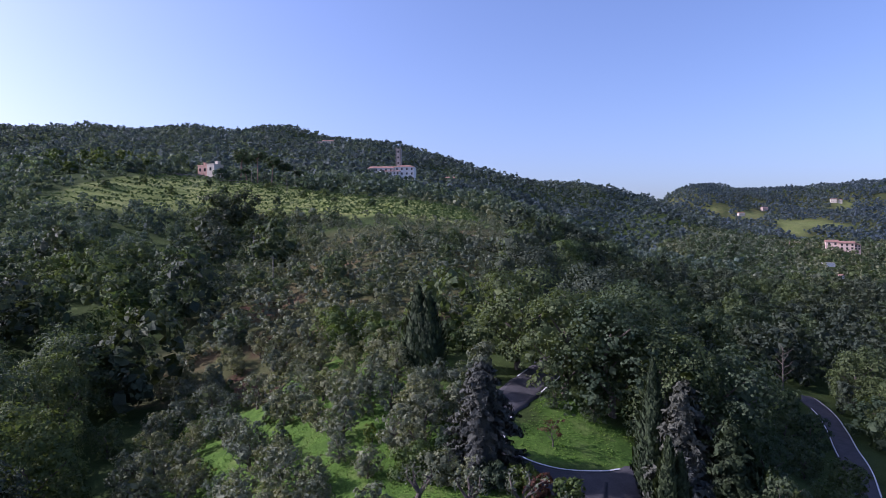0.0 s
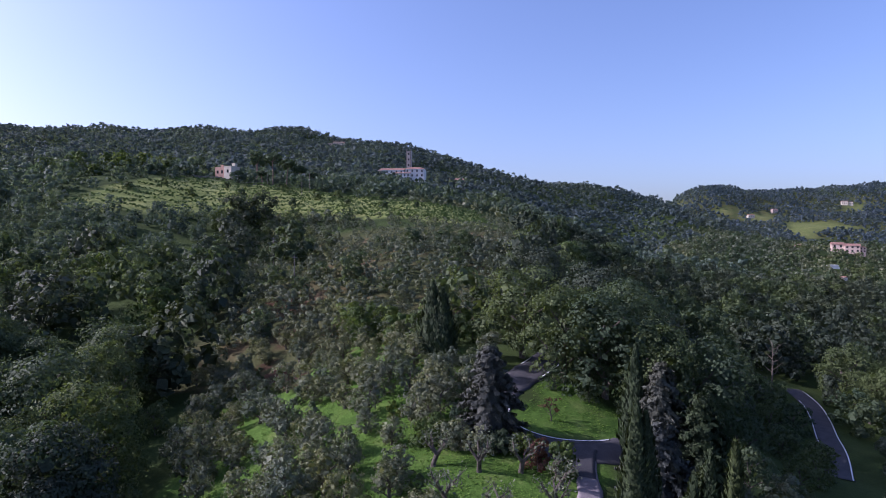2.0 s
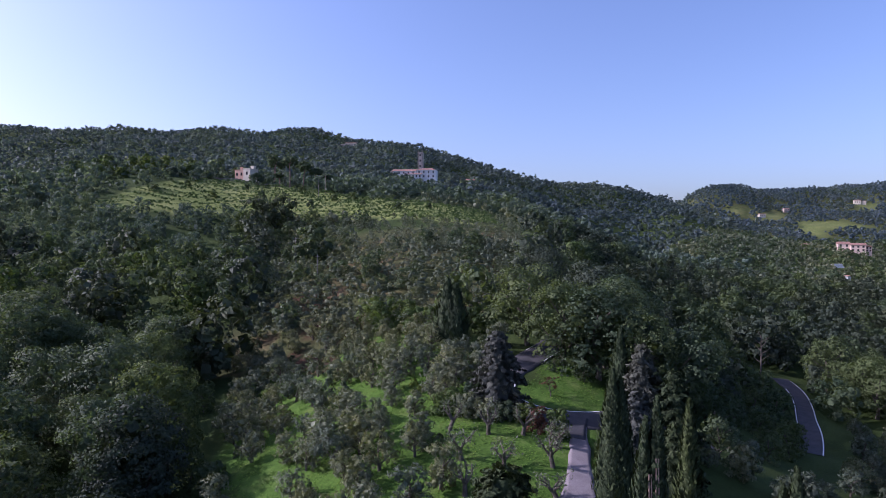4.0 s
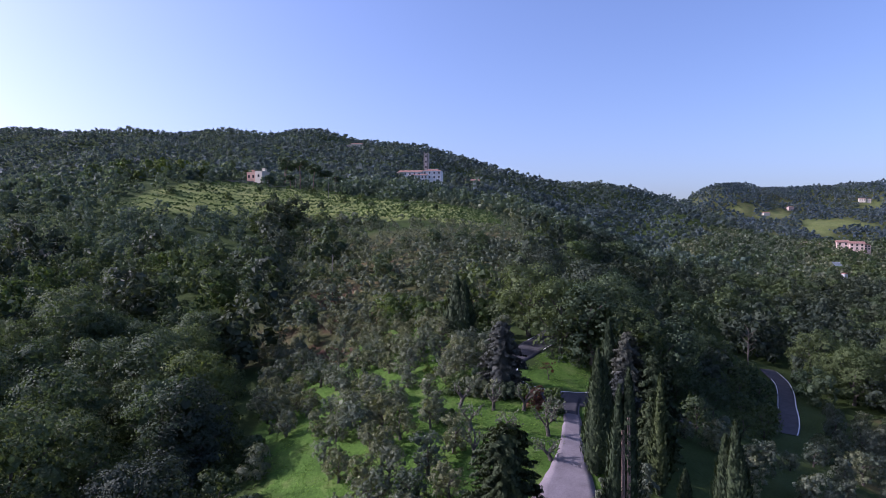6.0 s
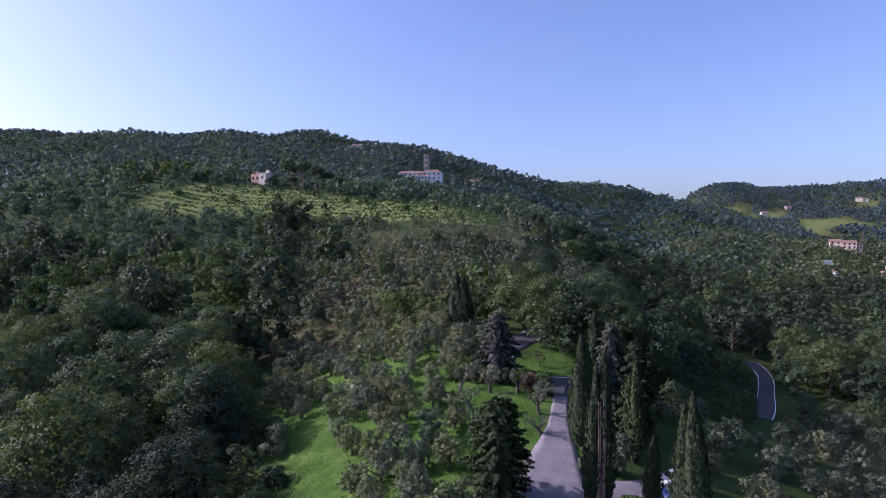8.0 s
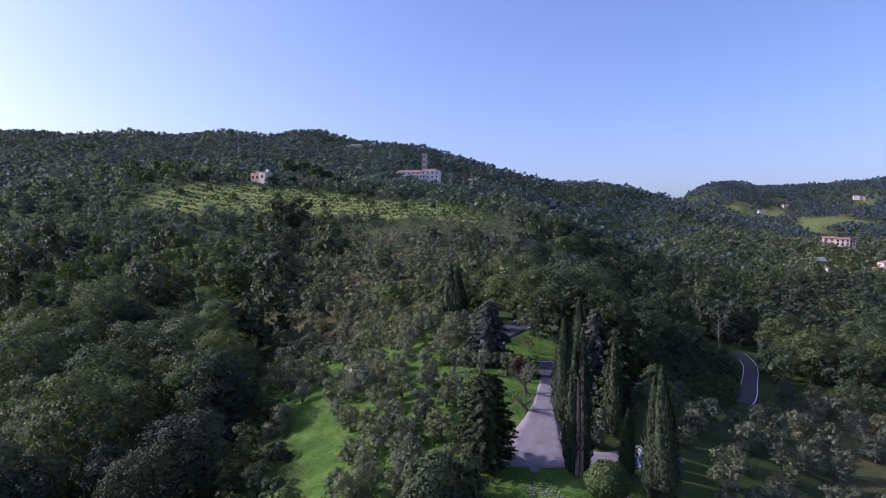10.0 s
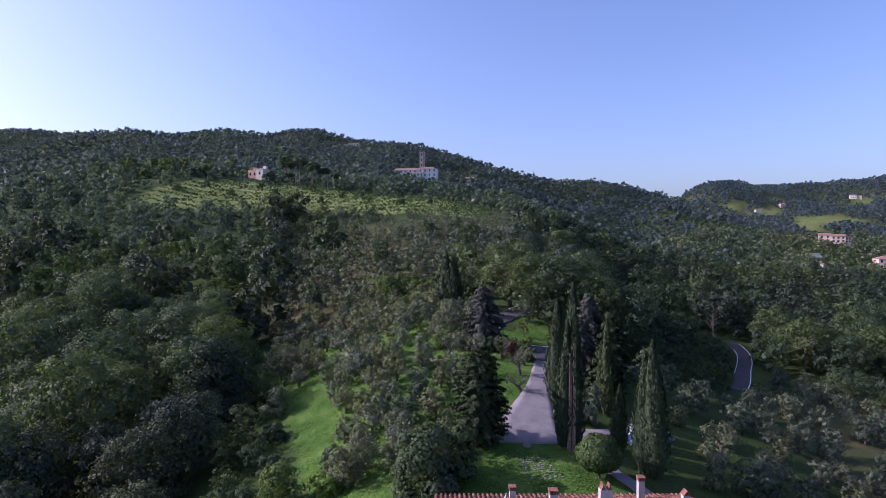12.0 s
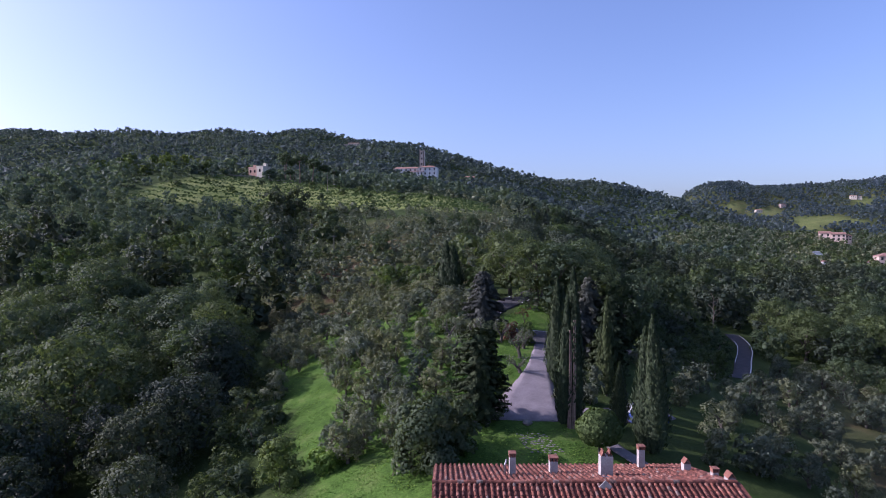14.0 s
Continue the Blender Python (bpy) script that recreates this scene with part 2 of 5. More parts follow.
def in_poly(x, y, poly):
    x, y = np.asarray(x, float), np.asarray(y, float)
    inside = np.zeros(x.shape, bool)
    for (x0, y0), (x1, y1) in zip(poly, poly[1:] + poly[:1]):
        if y0 != y1:
            inside ^= ((y0 > y) != (y1 > y)) & (x < (x1 - x0) * (y - y0) / (y1 - y0) + x0)
    return inside


VINEYARD = [(-142, 262), (-133, 290), (-115, 331), (-80, 340), (-25, 314), (22, 302), (24, 248), (-12, 257), (-41, 270), (-80, 277), (-102, 263), (-120, 250)]
GROVE = [(-10, 46), (1, 46), (2.5, 60), (1, 72), (-1, 84), (2, 92), (4, 106), (2, 128), (-34, 128), (-33, 112), (-26.5, 92), (-19.5, 76), (-14.5, 60)]
TERRACES = [(-48, 128), (9, 128), (13, 150), (26, 190), (36, 235), (-42, 240), (-36, 190), (-46, 160)]
STRIP = [(-21, 90), (-18, 90), (-15, 72), (-12, 62), (-10.5, 46), (-14, 46), (-17.5, 62), (-22.5, 76)]
BARE_SOIL = [[(-30, 134), (-23, 132), (-15.5, 118), (-16, 112), (-24, 119)], [(-37, 168), (-27, 164), (-25, 158), (-34, 159)], [(-30, 147), (-24, 147), (-22, 139), (-28, 138)], [(-12, 119), (-8, 113), (-9, 107)]]
LAWN = [(1, 45), (16, 45), (14, 86), (-1, 86), (1, 66)]
ISLAND = [(9, 88), (20, 87), (24, 91), (16, 101), (11, 97)]
WOOD = [(17, 101), (9, 112), (17, 124), (15, 142), (74, 150), (62, 140), (46, 136), (36, 112), (28, 100)]
CREST = [(17, 101), (9, 112), (17, 124), (15, 142), (36, 146), (37, 126), (33, 108), (28, 100)]
SLOPE = [(24, 84), (34, 96), (46, 106), (62, 112), (76, 120), (112, 120), (95, 60), (40, 46), (26, 56)]

gx, gy = spaced(-2400, 2400, 10, 1.6, 1.05), spaced(-250, 2600, 80, 1.6, 1.045)
GX, GY = np.meshgrid(gx, gy)
GZ = ground(GX, GY)
nx, ny = len(gx), len(gy)
idx = np.arange(nx * ny).reshape(ny, nx)
quads = np.stack([idx[:-1, :-1], idx[:-1, 1:], idx[1:, 1:], idx[1:, :-1]], -1).reshape(-1, 4)


def ground_material():
    """Woodland floor, with lush grass, dry terraces and vineyard grass where the plan has them."""
    m, t, b = material("ground_cover", 0.95)
    b.inputs["Specular IOR Level"].default_value = 0.08
    floor_c = ramp(t, world_noise(t, 0.12, 6), [(0.3, (0.032, 0.052, 0.014)), (0.7, (0.06, 0.088, 0.024))])
    grass_n = world_noise(t, 0.35, 6, 0.7)
    grass_c = ramp(t, grass_n, [(0.25, (0.036, 0.075, 0.014)), (0.5, (0.08, 0.155, 0.025)), (0.75, (0.15, 0.2, 0.055))])
    dry_c = ramp(t, world_noise(t, 0.09, 6), [(0.3, (0.06, 0.075, 0.026)), (0.52, (0.085, 0.09, 0.036)), (0.7, (0.16, 0.11, 0.06))])
    vine_c = ramp(t, world_noise(t, 0.08, 5), [(0.3, (0.17, 0.22, 0.055)), (0.7, (0.30, 0.33, 0.11))])
    soil_c = ramp(t, world_noise(t, 0.5, 6, 0.7), [(0.3, (0.044, 0.025, 0.016)), (0.5, (0.08, 0.044, 0.028)), (0.6, (0.05, 0.066, 0.022)), (0.8, (0.085, 0.055, 0.034))])
    c = floor_c
    for name, layer in (("grass", grass_c), ("dry", dry_c), ("vine", vine_c), ("soil", soil_c)):
        a = t.nodes.new("ShaderNodeAttribute")
        a.attribute_name = name
        c = mix(t, a.outputs["Fac"], c, layer)
    fine = ramp(t, world_noise(t, 4.0, 4, 0.7), [(0.3, (0.55, 0.55, 0.55)), (0.7, (1.1, 1.1, 1.1))])
    t.links.new(mix(t, 1.0, c, fine, "MULTIPLY"), b.inputs["Base Color"])
    bumped(t, b, world_noise(t, 3.0, 5, 0.7), 0.8, 0.15)
    return m


me = arrays_to_mesh("ground", np.stack([GX, GY, GZ], -1).reshape(-1, 3), quads, ground_material(), smooth=True)


def cover(name, polys, ragged, thin=()):
    jx, jy = GX + ragged * wave(GX, GY, 9, 11), GY + ragged * wave(GX, GY, 8, 12)
    w = np.zeros(GX.shape)
    for p in polys:
        w = np.maximum(w, in_poly(jx, jy, p))
    for p in thin:
        w = np.maximum(w, 0.5 * in_poly(jx, jy, p))
    me.attributes.new(name, "FLOAT", "POINT").data.foreach_set("value", w.astype(np.float32).ravel())


FAR_FIELDS = [[(726, 1387), (804, 1455), (821, 1432), (736, 1283), (699, 1316)], [(689, 1425), (733, 1443), (698, 1367), (669, 1373)], [(758, 1297), (819, 1307), (869, 1269), (812, 1167), (713, 1137), (715, 1215)], [(1030, 1506), (1113, 1542), (1062, 1440), (998, 1438)], [(-360, 1050), (-330, 1060), (-300, 1090), (-380, 1090)]]
cover("grass", [GROVE, LAWN, ISLAND, [(-40, 40), (-12, 50), (20, 50), (44, 46), (66, 20), (58, -40), (20, -75), (-34, -66), (-58, -10)]], 1.2)
cover("dry", [TERRACES, [(44, 74), (58, 96), (72, 118), (112, 120), (95, 60), (40, 46)]] + FAR_FIELDS[:2], 3.0, [[(420, 1010), (1600, 1010), (1700, 1600), (560, 1600)]])
cover("vine", [VINEYARD], 2.0, FAR_FIELDS)
cover("soil", BARE_SOIL, 1.6)
terrain = tagged(new("ground", me), "steep valley ground of grass, woodland floor and dry terraces", "ground", kind="structure")

# ---- foliage ----


def sphere_points(n, r):
    v = r.normal(size=(n, 3))
    return v / np.linalg.norm(v, axis=1)[:, None]


def cards(points, normals, size, aspect, r, spread=0.6):
    """Leaf clumps: one bent diamond on each point, roughly facing its normal."""
    n = len(points)
    d = normals + spread * sphere_points(n, r)
    d /= np.linalg.norm(d, axis=1)[:, None]
    a = np.cross(d, sphere_points(n, r))
    a /= np.linalg.norm(a, axis=1)[:, None]
    b = np.cross(d, a)
    s = size * r.uniform(0.6, 1.4, (n, 1))
    bend = d * s * 0.25
    v = np.stack([points - a * s * aspect, points - b * s / 2 + bend, points + a * s * aspect, points + b * s / 2 + bend], 1)
    return v.reshape(-1, 3), np.arange(4 * n).reshape(n, 4)


def crown(r, height, radius, lobes, count, size, aspect=0.6, base=0.22, flat=0.8, core=0.5, spread=0.55, lift=0.15, per=16, tuft=0.42, rag=0.16, rough=0.34):
    """A lumpy crown: lobes carry rounded tufts, tufts carry leaf clumps; larger clumps fill the inside."""
    k = np.arange(lobes)
    ang = k * 2.4 + r.uniform(0, 1, lobes)
    up = (k + 0.5) / lobes
    wide = np.sqrt(np.clip(1 - (2 * up - 0.75) ** 2 / 1.9, 0.05, 1))
    out = r.uniform(0.35, 0.72, lobes) * wide * radius
    c = np.stack([np.cos(ang) * out, np.sin(ang) * out, height * (base + (0.93 - base) * up) - radius * 0.12], -1)
    rad = radius * r.uniform(0.3, 0.48, lobes)
    squash = np.array([1, 1, flat])
    many = max(lobes * 2, count // per)
    pick = r.choice(lobes, many * 2, p=rad**2 / (rad**2).sum())
    d = sphere_points(many * 2, r)
    d[:, 2] = np.where(d[:, 2] < -0.35, -d[:, 2], d[:, 2])
    q = c[pick] + d * (rad[pick] * r.uniform(0.72, 0.92, many * 2))[:, None] * squash
    hid = np.zeros(len(q), bool)
    for j in range(lobes):
        hid |= (j != pick) & (np.linalg.norm((q - c[j]) / squash, axis=1) < rad[j] * 0.8)
    keep = np.flatnonzero(~hid)[:many]
    q, d, big = q[keep], d[keep], rad[pick[keep]] * tuft * r.uniform(0.7, 1.25, len(keep))
    own = r.integers(len(q), size=count)
    e = unit(sphere_points(count, r) + 0.8 * d[own])
    p = q[own] + e * (big[own] * r.uniform(1 - 3 * rag, 1 + rag, count))[:, None] * squash
    nrm = unit(0.5 * e + 0.7 * d[own] + np.array([0, 0, lift]))
    v, f = cards(p, nrm, size, aspect, r, spread)
    nv = np.repeat(unit(nrm + rough * sphere_points(count, r)), 4, 0)
    if core:
        inner = np.repeat(np.arange(lobes), 9)
        way = sphere_points(len(inner), r)
        at = c[inner] + way * (rad[inner] * core * r.uniform(0.5, 1.0, len(inner)))[:, None] * squash
        cv, cf = cards(at, way, rad[inner][:, None] * core * 0.95, 0.6, r, 0.5)
        f = np.concatenate([f, cf + len(v)])
        v, nv = np.concatenate([v, cv]), np.concatenate([nv, np.repeat(unit(way + 0.5 * sphere_points(len(inner), r) + np.array([0, 0, 0.2])), 4, 0)])
    return v, f, nv


def lumps(c, rad, flat, r):
    """Dense inner foliage: small faceted lumps of quads."""
    vs, fs, ns, n = [], [], [], 0
    ring = np.concatenate([np.stack([np.cos(a) * np.cos(e), np.sin(a) * np.cos(e), np.full(5, np.sin(e))], -1) for e in (-0.6, 0.3, 1.1) for a in [np.arange(5) * math.tau / 5 + e]])
    f = np.array([(5 * i + k, 5 * i + (k + 1) % 5, 5 * i + 5 + (k + 1) % 5, 5 * i + 5 + k) for i in range(2) for k in range(5)] + [(10, 11, 12, 13)])
    for p, q in zip(c, rad):
        vs.append(ring * (q * r.uniform(0.6, 1.2, (15, 1))) * np.array([1, 1, flat]) + p)
        ns.append(unit(ring + 0.7 * sphere_points(15, r)))
        fs.append(f + n)
        n += 15
    return np.concatenate(vs), np.concatenate(fs), np.concatenate(ns)


def spindle(r, height, radius, count, size, tips=2):
    """A cypress crown: upright sprays on a slender spindle with a few leading tips."""
    vs, fs, ns, n = [], [], [], 0
    for k in range(tips):
        h = height * (1 - 0.08 * k * r.uniform(0.6, 1.4))
        off = np.array([0, 0, 0]) if k == 0 else np.array([r.uniform(-0.5, 0.5) * radius, r.uniform(-0.5, 0.5) * radius, 0])
        m = count // tips
        s = r.uniform(0.02, 1, m) ** 0.9
        a = r.uniform(0, 6.283, m)
        prof = radius * np.minimum(1, 3.2 * s + 0.35) * np.clip((1 - s) * 1.5, 0.0, 1) ** 0.75 * (1 + 0.16 * np.sin(5 * a + 9 * s + k) + 0.1 * np.sin(17 * s * 6.28 + 3 * a))
        q = prof * r.uniform(0.72, 1.08, m) * (1 if tips == 1 else 0.85)
        p = np.stack([np.cos(a) * q, np.sin(a) * q, s * h], -1) + off
        out = np.stack([np.cos(a), np.sin(a), np.full(m, 0.25)], -1)
        side = np.cross(out, (0, 0, 1.0))
        side /= np.linalg.norm(side, axis=1)[:, None]
        side += 0.5 * sphere_points(m, r)
        lift = np.stack([np.cos(a) * 0.35, np.sin(a) * 0.35, np.ones(m)], -1) + 0.3 * sphere_points(m, r)
        z = size * r.uniform(0.6, 1.4, (m, 1))
        v = np.stack([p - lift * z * 0.5, p + side * z * 0.3, p + lift * z, p - side * z * 0.3], 1).reshape(-1, 3)
        vs.append(v)
        flute = np.sin(5 * a + 9 * s + k)[:, None] * np.stack([-np.sin(a), np.cos(a), np.zeros(m)], -1)
        ns.append(np.repeat(unit(out + 0.35 * flute + 0.55 * sphere_points(m, r)), 4, 0))
        fs.append(np.arange(4 * m).reshape(m, 4) + n)
        n += len(v)
        rings = np.linspace(0.03, 0.96, 12)
        pr = 0.74 * radius * np.minimum(1, 3.2 * rings + 0.35) * np.clip((1 - rings) * 1.5, 0, 1) ** 0.75
        aa = np.arange(8) * math.tau / 8
        v = np.stack([np.cos(aa)[None] * pr[:, None], np.sin(aa)[None] * pr[:, None], np.repeat((rings * h)[:, None], 8, 1)], -1).reshape(-1, 3) + off
        vs.append(v)
        ns.append(np.tile(np.stack([np.cos(aa), np.sin(aa), np.full(8, 0.2)], -1), (12, 1)))
        fs.append(np.array([(8 * i + j, 8 * i + (j + 1) % 8, 8 * i + 8 + (j + 1) % 8, 8 * i + 8 + j) for i in range(11) for j in range(8)]) + n)
        n += len(v)
    return np.concatenate(vs), np.concatenate(fs), np.concatenate(ns)


def tiers(r, height, radius, count, size, droop=0.25, open_=0.0, taper=0.8):
    """A fir or cedar crown: sprays along drooping boughs, in whorls round the stem."""
    boughs = int(height * 34)
    h = r.uniform(0.06, 0.99, boughs)
    ang = r.uniform(0, 6.283, boughs)
    ln = radius * (1 - h) ** taper * np.minimum(1, 0.55 + 3 * h) * r.uniform(0.65, 1.1, boughs) + 0.25
    pick = r.choice(boughs, count, p=ln / ln.sum())
    s = r.uniform(0.1 + open_, 1.0, count) ** 0.7
    p = np.stack([np.cos(ang[pick]) * ln[pick] * s, np.sin(ang[pick]) * ln[pick] * s, h[pick] * height - droop * ln[pick] * s**1.5], -1)
    p += r.normal(size=(count, 3)) * size * np.array([0.5, 0.5, 0.25])
    nrm = np.stack([np.cos(ang[pick]), np.sin(ang[pick]), np.full(count, 0.45)], -1)
    v, f = cards(p, nrm, size, 1.3, r, 1.0)
    nv = np.repeat(unit(nrm + 0.5 * sphere_points(boughs, r)[pick] + 0.3 * sphere_points(count, r)), 4, 0)
    rings = np.linspace(0.05, 0.93, 9)
    pr = 0.42 * radius * (1 - rings) ** taper + 0.05
    aa = np.arange(7) * math.tau / 7
    cv = np.stack([np.cos(aa)[None] * pr[:, None], np.sin(aa)[None] * pr[:, None], np.repeat((rings * height)[:, None], 7, 1)], -1).reshape(-1, 3)
    cf = np.array([(7 * i + j, 7 * i + (j + 1) % 7, 7 * i + 7 + (j + 1) % 7, 7 * i + 7 + j) for i in range(8) for j in range(7)]) + len(v)
    cn = np.tile(np.stack([np.cos(aa), np.sin(aa), np.full(7, 0.3)], -1), (9, 1))
    return np.concatenate([v, cv]), np.concatenate([f, cf]), np.concatenate([nv, cn])


def limbs(r, height, spread, girth, forks=5, low=0.3):
    """A tapered, slightly bent trunk with limbs."""
    bm = bmesh.new()
    bend = [(r.normal() * 0.06 * height * i / 4, r.normal() * 0.06 * height * i / 4, height * 0.72 * i / 4) for i in range(5)]
    bend[0] = (0, 0, -0.4)
    tube(bm, bend, [girth * g for g in (1.25, 0.9, 0.7, 0.5, 0.25)])
    for k in range(forks):
        a = k * 2.4 + r.uniform(0, 1)
        i = min(3, 1 + k * 3 // max(forks, 1))
        p = Vector(bend[i])
        q = p + Vector((math.cos(a) * spread * 0.35, math.sin(a) * spread * 0.35, height * 0.15))
        e = p + Vector((math.cos(a) * spread * 0.75, math.sin(a) * spread * 0.75, height * r.uniform(0.22, 0.34)))
        tube(bm, [p, q, e], [girth * 0.5, girth * 0.35, girth * 0.12], 5)
    return bm


def plant(name, label, category, crown_data, leaf, trunk, bark=BARK, group=""):
    """One tree at the origin, with its trunk and crown."""
    t = thing(name, Matrix(), label, category, group)
    if trunk is not None:
        part("trunk", trunk, bark, t)
    v, f, nv = crown_data
    me = arrays_to_mesh("crown", v, f, leaf, np.full(len(v), float(len(v) % 17) / 17), normals=nv)
    me.attributes.new("own", "FLOAT", "POINT").data.foreach_set("value", np.ones(len(v), np.float32))
    c = new("crown", me)
    c.parent = t
    return t


def scatter(proto_set, spots, r, scale=(0.8, 1.2), sink=0.2, squash=0.12):
    """Copies of prototype trees on the given spots."""
    for i, (x, y) in enumerate(spots):
        s = r.uniform(*scale)
        t = copy_thing(proto_set[int(r.integers(len(proto_set)))], Matrix())
        t.matrix_basis = Matrix.LocRotScale((x, y, gz(x, y) - sink), Euler((r.normal() * 0.03, r.normal() * 0.03, r.uniform(0, 6.28))), (s * r.uniform(1 - squash, 1 + squash), s * r.uniform(1 - squash, 1 + squash), s))


def retire(protos):
    for p in protos:
        for o in (*p.children_recursive, p):
            bpy.data.objects.remove(o)


def spots_in(poly, gap, r, keep=1.0, avoid=(), jitter=0.35):
    xs, ys = [p[0] for p in poly], [p[1] for p in poly]
    X, Y = np.meshgrid(np.arange(min(xs), max(xs), gap), np.arange(min(ys), max(ys), gap))
    X[::2] += gap / 2
    X, Y = (X + r.uniform(-jitter, jitter, X.shape) * gap).ravel(), (Y + r.uniform(-jitter, jitter, Y.shape) * gap).ravel()
    ok = in_poly(X, Y, poly) & (r.uniform(size=X.shape) < keep)
    for a in avoid:
        ok &= ~in_poly(X, Y, a)
    return list(zip(X[ok].tolist(), Y[ok].tolist()))


# Ways: the drive from the turning place up to the road, and the public road with its hairpin.
DRIVE = [(9.07, 59.26), (9.61, 62.03), (10.25, 65.45), (11.2, 69.89), (12.18, 74.4), (13.11, 78.67), (13.89, 82.77)]
ROAD = [(20, 118), (15.5, 108), (11.4, 101), (7.9, 96), (6.4, 91.3), (7.8, 87), (11.5, 84.6), (16, 84.7), (20, 86.6), (25, 88.6), (31, 90)]
LOWER_ROAD = [(53, 106), (57.5, 113), (62, 121.5), (67.5, 131.5), (70.5, 138.5), (71.5, 146)]


def near_way(x, y, way, reach):
    p = np.array(way)
    for a, b in zip(p, p[1:]):
        s = np.clip(((x - a[0]) * (b[0] - a[0]) + (y - a[1]) * (b[1] - a[1])) / ((b - a) ** 2).sum(), 0, 1)
        if math.hypot(a[0] + s * (b[0] - a[0]) - x, a[1] + s * (b[1] - a[1]) - y) < reach:
            return True
    return False


def clear_of_ways(spots, reach=3.0):
    return [s for s in spots if not any(near_way(*s, w, reach) for w in (DRIVE, ROAD, LOWER_ROAD))]


# ---- woods near the camera, tree by tree ----
LEFT_WOOD = [(-25, 34), (-25, 62), (-29, 82), (-34, 98), (-39, 114), (-45, 128), (-104, 128), (-76, 90), (-50, 38)]
r = np.random.default_rng(21)
oaks = [plant("oak_tree", "tall dark green oak with a dense rounded crown", "tree", crown(r, 12 + 0.7 * k, 5.8, 26, 7000, 0.25, core=0.36, rag=0.2), OAK, limbs(r, 12, 5.2, 0.36), group="oaks of the wood") for k in range(4)]
holm_oaks = [plant("holm_oak", "dark grey-green holm oak with a dense crown", "tree", crown(r, 11 + 0.8 * k, 5.6, 26, 7000, 0.24, core=0.36, rag=0.2), HOLM, limbs(r, 11, 5.0, 0.34), group="holm oaks of the wood") for k in range(3)]
wood_oaks = [plant("oak_tree", "tall dark green oak at the edge of the wood", "tree", crown(r, 12 + 0.7 * k, 5.8, 24, 5000, 0.28, core=0.34, rag=0.2), OAK, limbs(r, 12, 5.2, 0.36), group="oaks of the wood") for k in range(3)]
scrub = [plant("young_oak", "low dark green young oak on the shady slope", "tree", crown(r, 4.6, 2.4, 12, 1300, 0.19, base=0.1, core=0.4), OAK, limbs(r, 4.2, 2.0, 0.12), group="young oaks of the slope") for k in range(3)]
wood_spots = spots_in(LEFT_WOOD, 8.8, r, jitter=0.42)
shady = [p for p in wood_spots if p[1] < 64 + 6 * math.sin(p[0] / 7) or (p[0] + p[1] * 2.3) % 7 < 1.2]
scatter(holm_oaks, shady, r, (0.65, 1.1))
scatter(oaks, [p for p in wood_spots if p not in shady], r, (0.65, 1.25))
crest = clear_of_ways(spots_in(CREST, 7.4, r, avoid=[ISLAND]), 5)
scatter(wood_oaks, crest[::2], r, (0.75, 1.2))
scatter(holm_oaks, crest[1::2], r, (0.8, 1.2))
scatter(wood_oaks, clear_of_ways(spots_in(WOOD, 6.4, r, avoid=[ISLAND, CREST]), 4), r, (0.4, 0.62))
scatter(scrub, clear_of_ways(spots_in([(27, 90), (31, 82), (58, 106), (60, 126), (44, 134), (36, 112)], 4.2, r, 0.85), 4), r, (0.65, 1.25))
scatter(scrub, spots_in([(-25, 40), (-18, 40), (-20, 62), (-25, 78), (-31, 96), (-36, 112), (-40, 112), (-34, 92), (-29, 76), (-25, 62)], 4.2, r, 0.85), r, (0.6, 1.1))
scatter(wood_oaks, [(15.8, 100.0), (20.0, 97.6), (24.6, 95.6), (29.0, 95.0), (12.4, 108.5), (22.5, 103.5)], r, (0.85, 1.0))
scatter(scrub, [(14.4, 97.4), (17.6, 95.4), (21.4, 93.6), (26.4, 92.8), (18.6, 98.4)], r, (0.6, 0.8))
olives = [plant("olive_tree", "grey-green olive tree with a loose crown in the grass", "tree", crown(r, 4.6, 2.3, 11, 1600, 0.125, 1.0, 0.26, 0.9, 0.5, 0.9, rag=0.26), OLIVE, limbs(r, 4.2, 2.2, 0.2, 5), group="olives of the grove") for k in range(5)]
scatter(olives, clear_of_ways(spots_in(GROVE, 3.8, r, 0.93, avoid=[LAWN, STRIP] + BARE_SOIL)), r, (0.58, 1.02))
scatter(olives, spots_in([(-46, 128), (9, 128), (12, 142), (-44, 142)], 4.6, r, 0.9, avoid=BARE_SOIL[:1]), r, (0.65, 1.05))
scatter(olives, clear_of_ways(spots_in(SLOPE, 4.5, r, 0.88, avoid=[[(66, 100), (84, 84), (120, 88), (120, 125), (76, 125)], [(24, 84), (30, 76), (56, 100), (66, 128), (46, 130)], [(14, 44), (24, 44), (26, 70), (14, 72)]])), r, (0.5, 0.92))
scatter(scrub, clear_of_ways(spots_in([(67, 100), (84, 84), (118, 88), (118, 118), (78, 120)], 4.4, r, 0.9), 4), r, (0.65, 1.3))
scatter(wood_oaks, spots_in([(76, 116), (110, 112), (122, 150), (78, 150)], 7.4, r), r, (0.5, 0.95))
weeds = [plant("wild_shrub", "low leafy green shrub in the tall grass", "bush", crown(r, 1.5 + 0.3 * k, 1.1, 7, 420, 0.14, 0.8, 0.05, 0.9, 0.5, 0.8, rag=0.3), (FRESH, OLIVE, OAK)[k], limbs(r, 1.2, 0.8, 0.04, 3), group="shrubs of the grove") for k in range(3)]
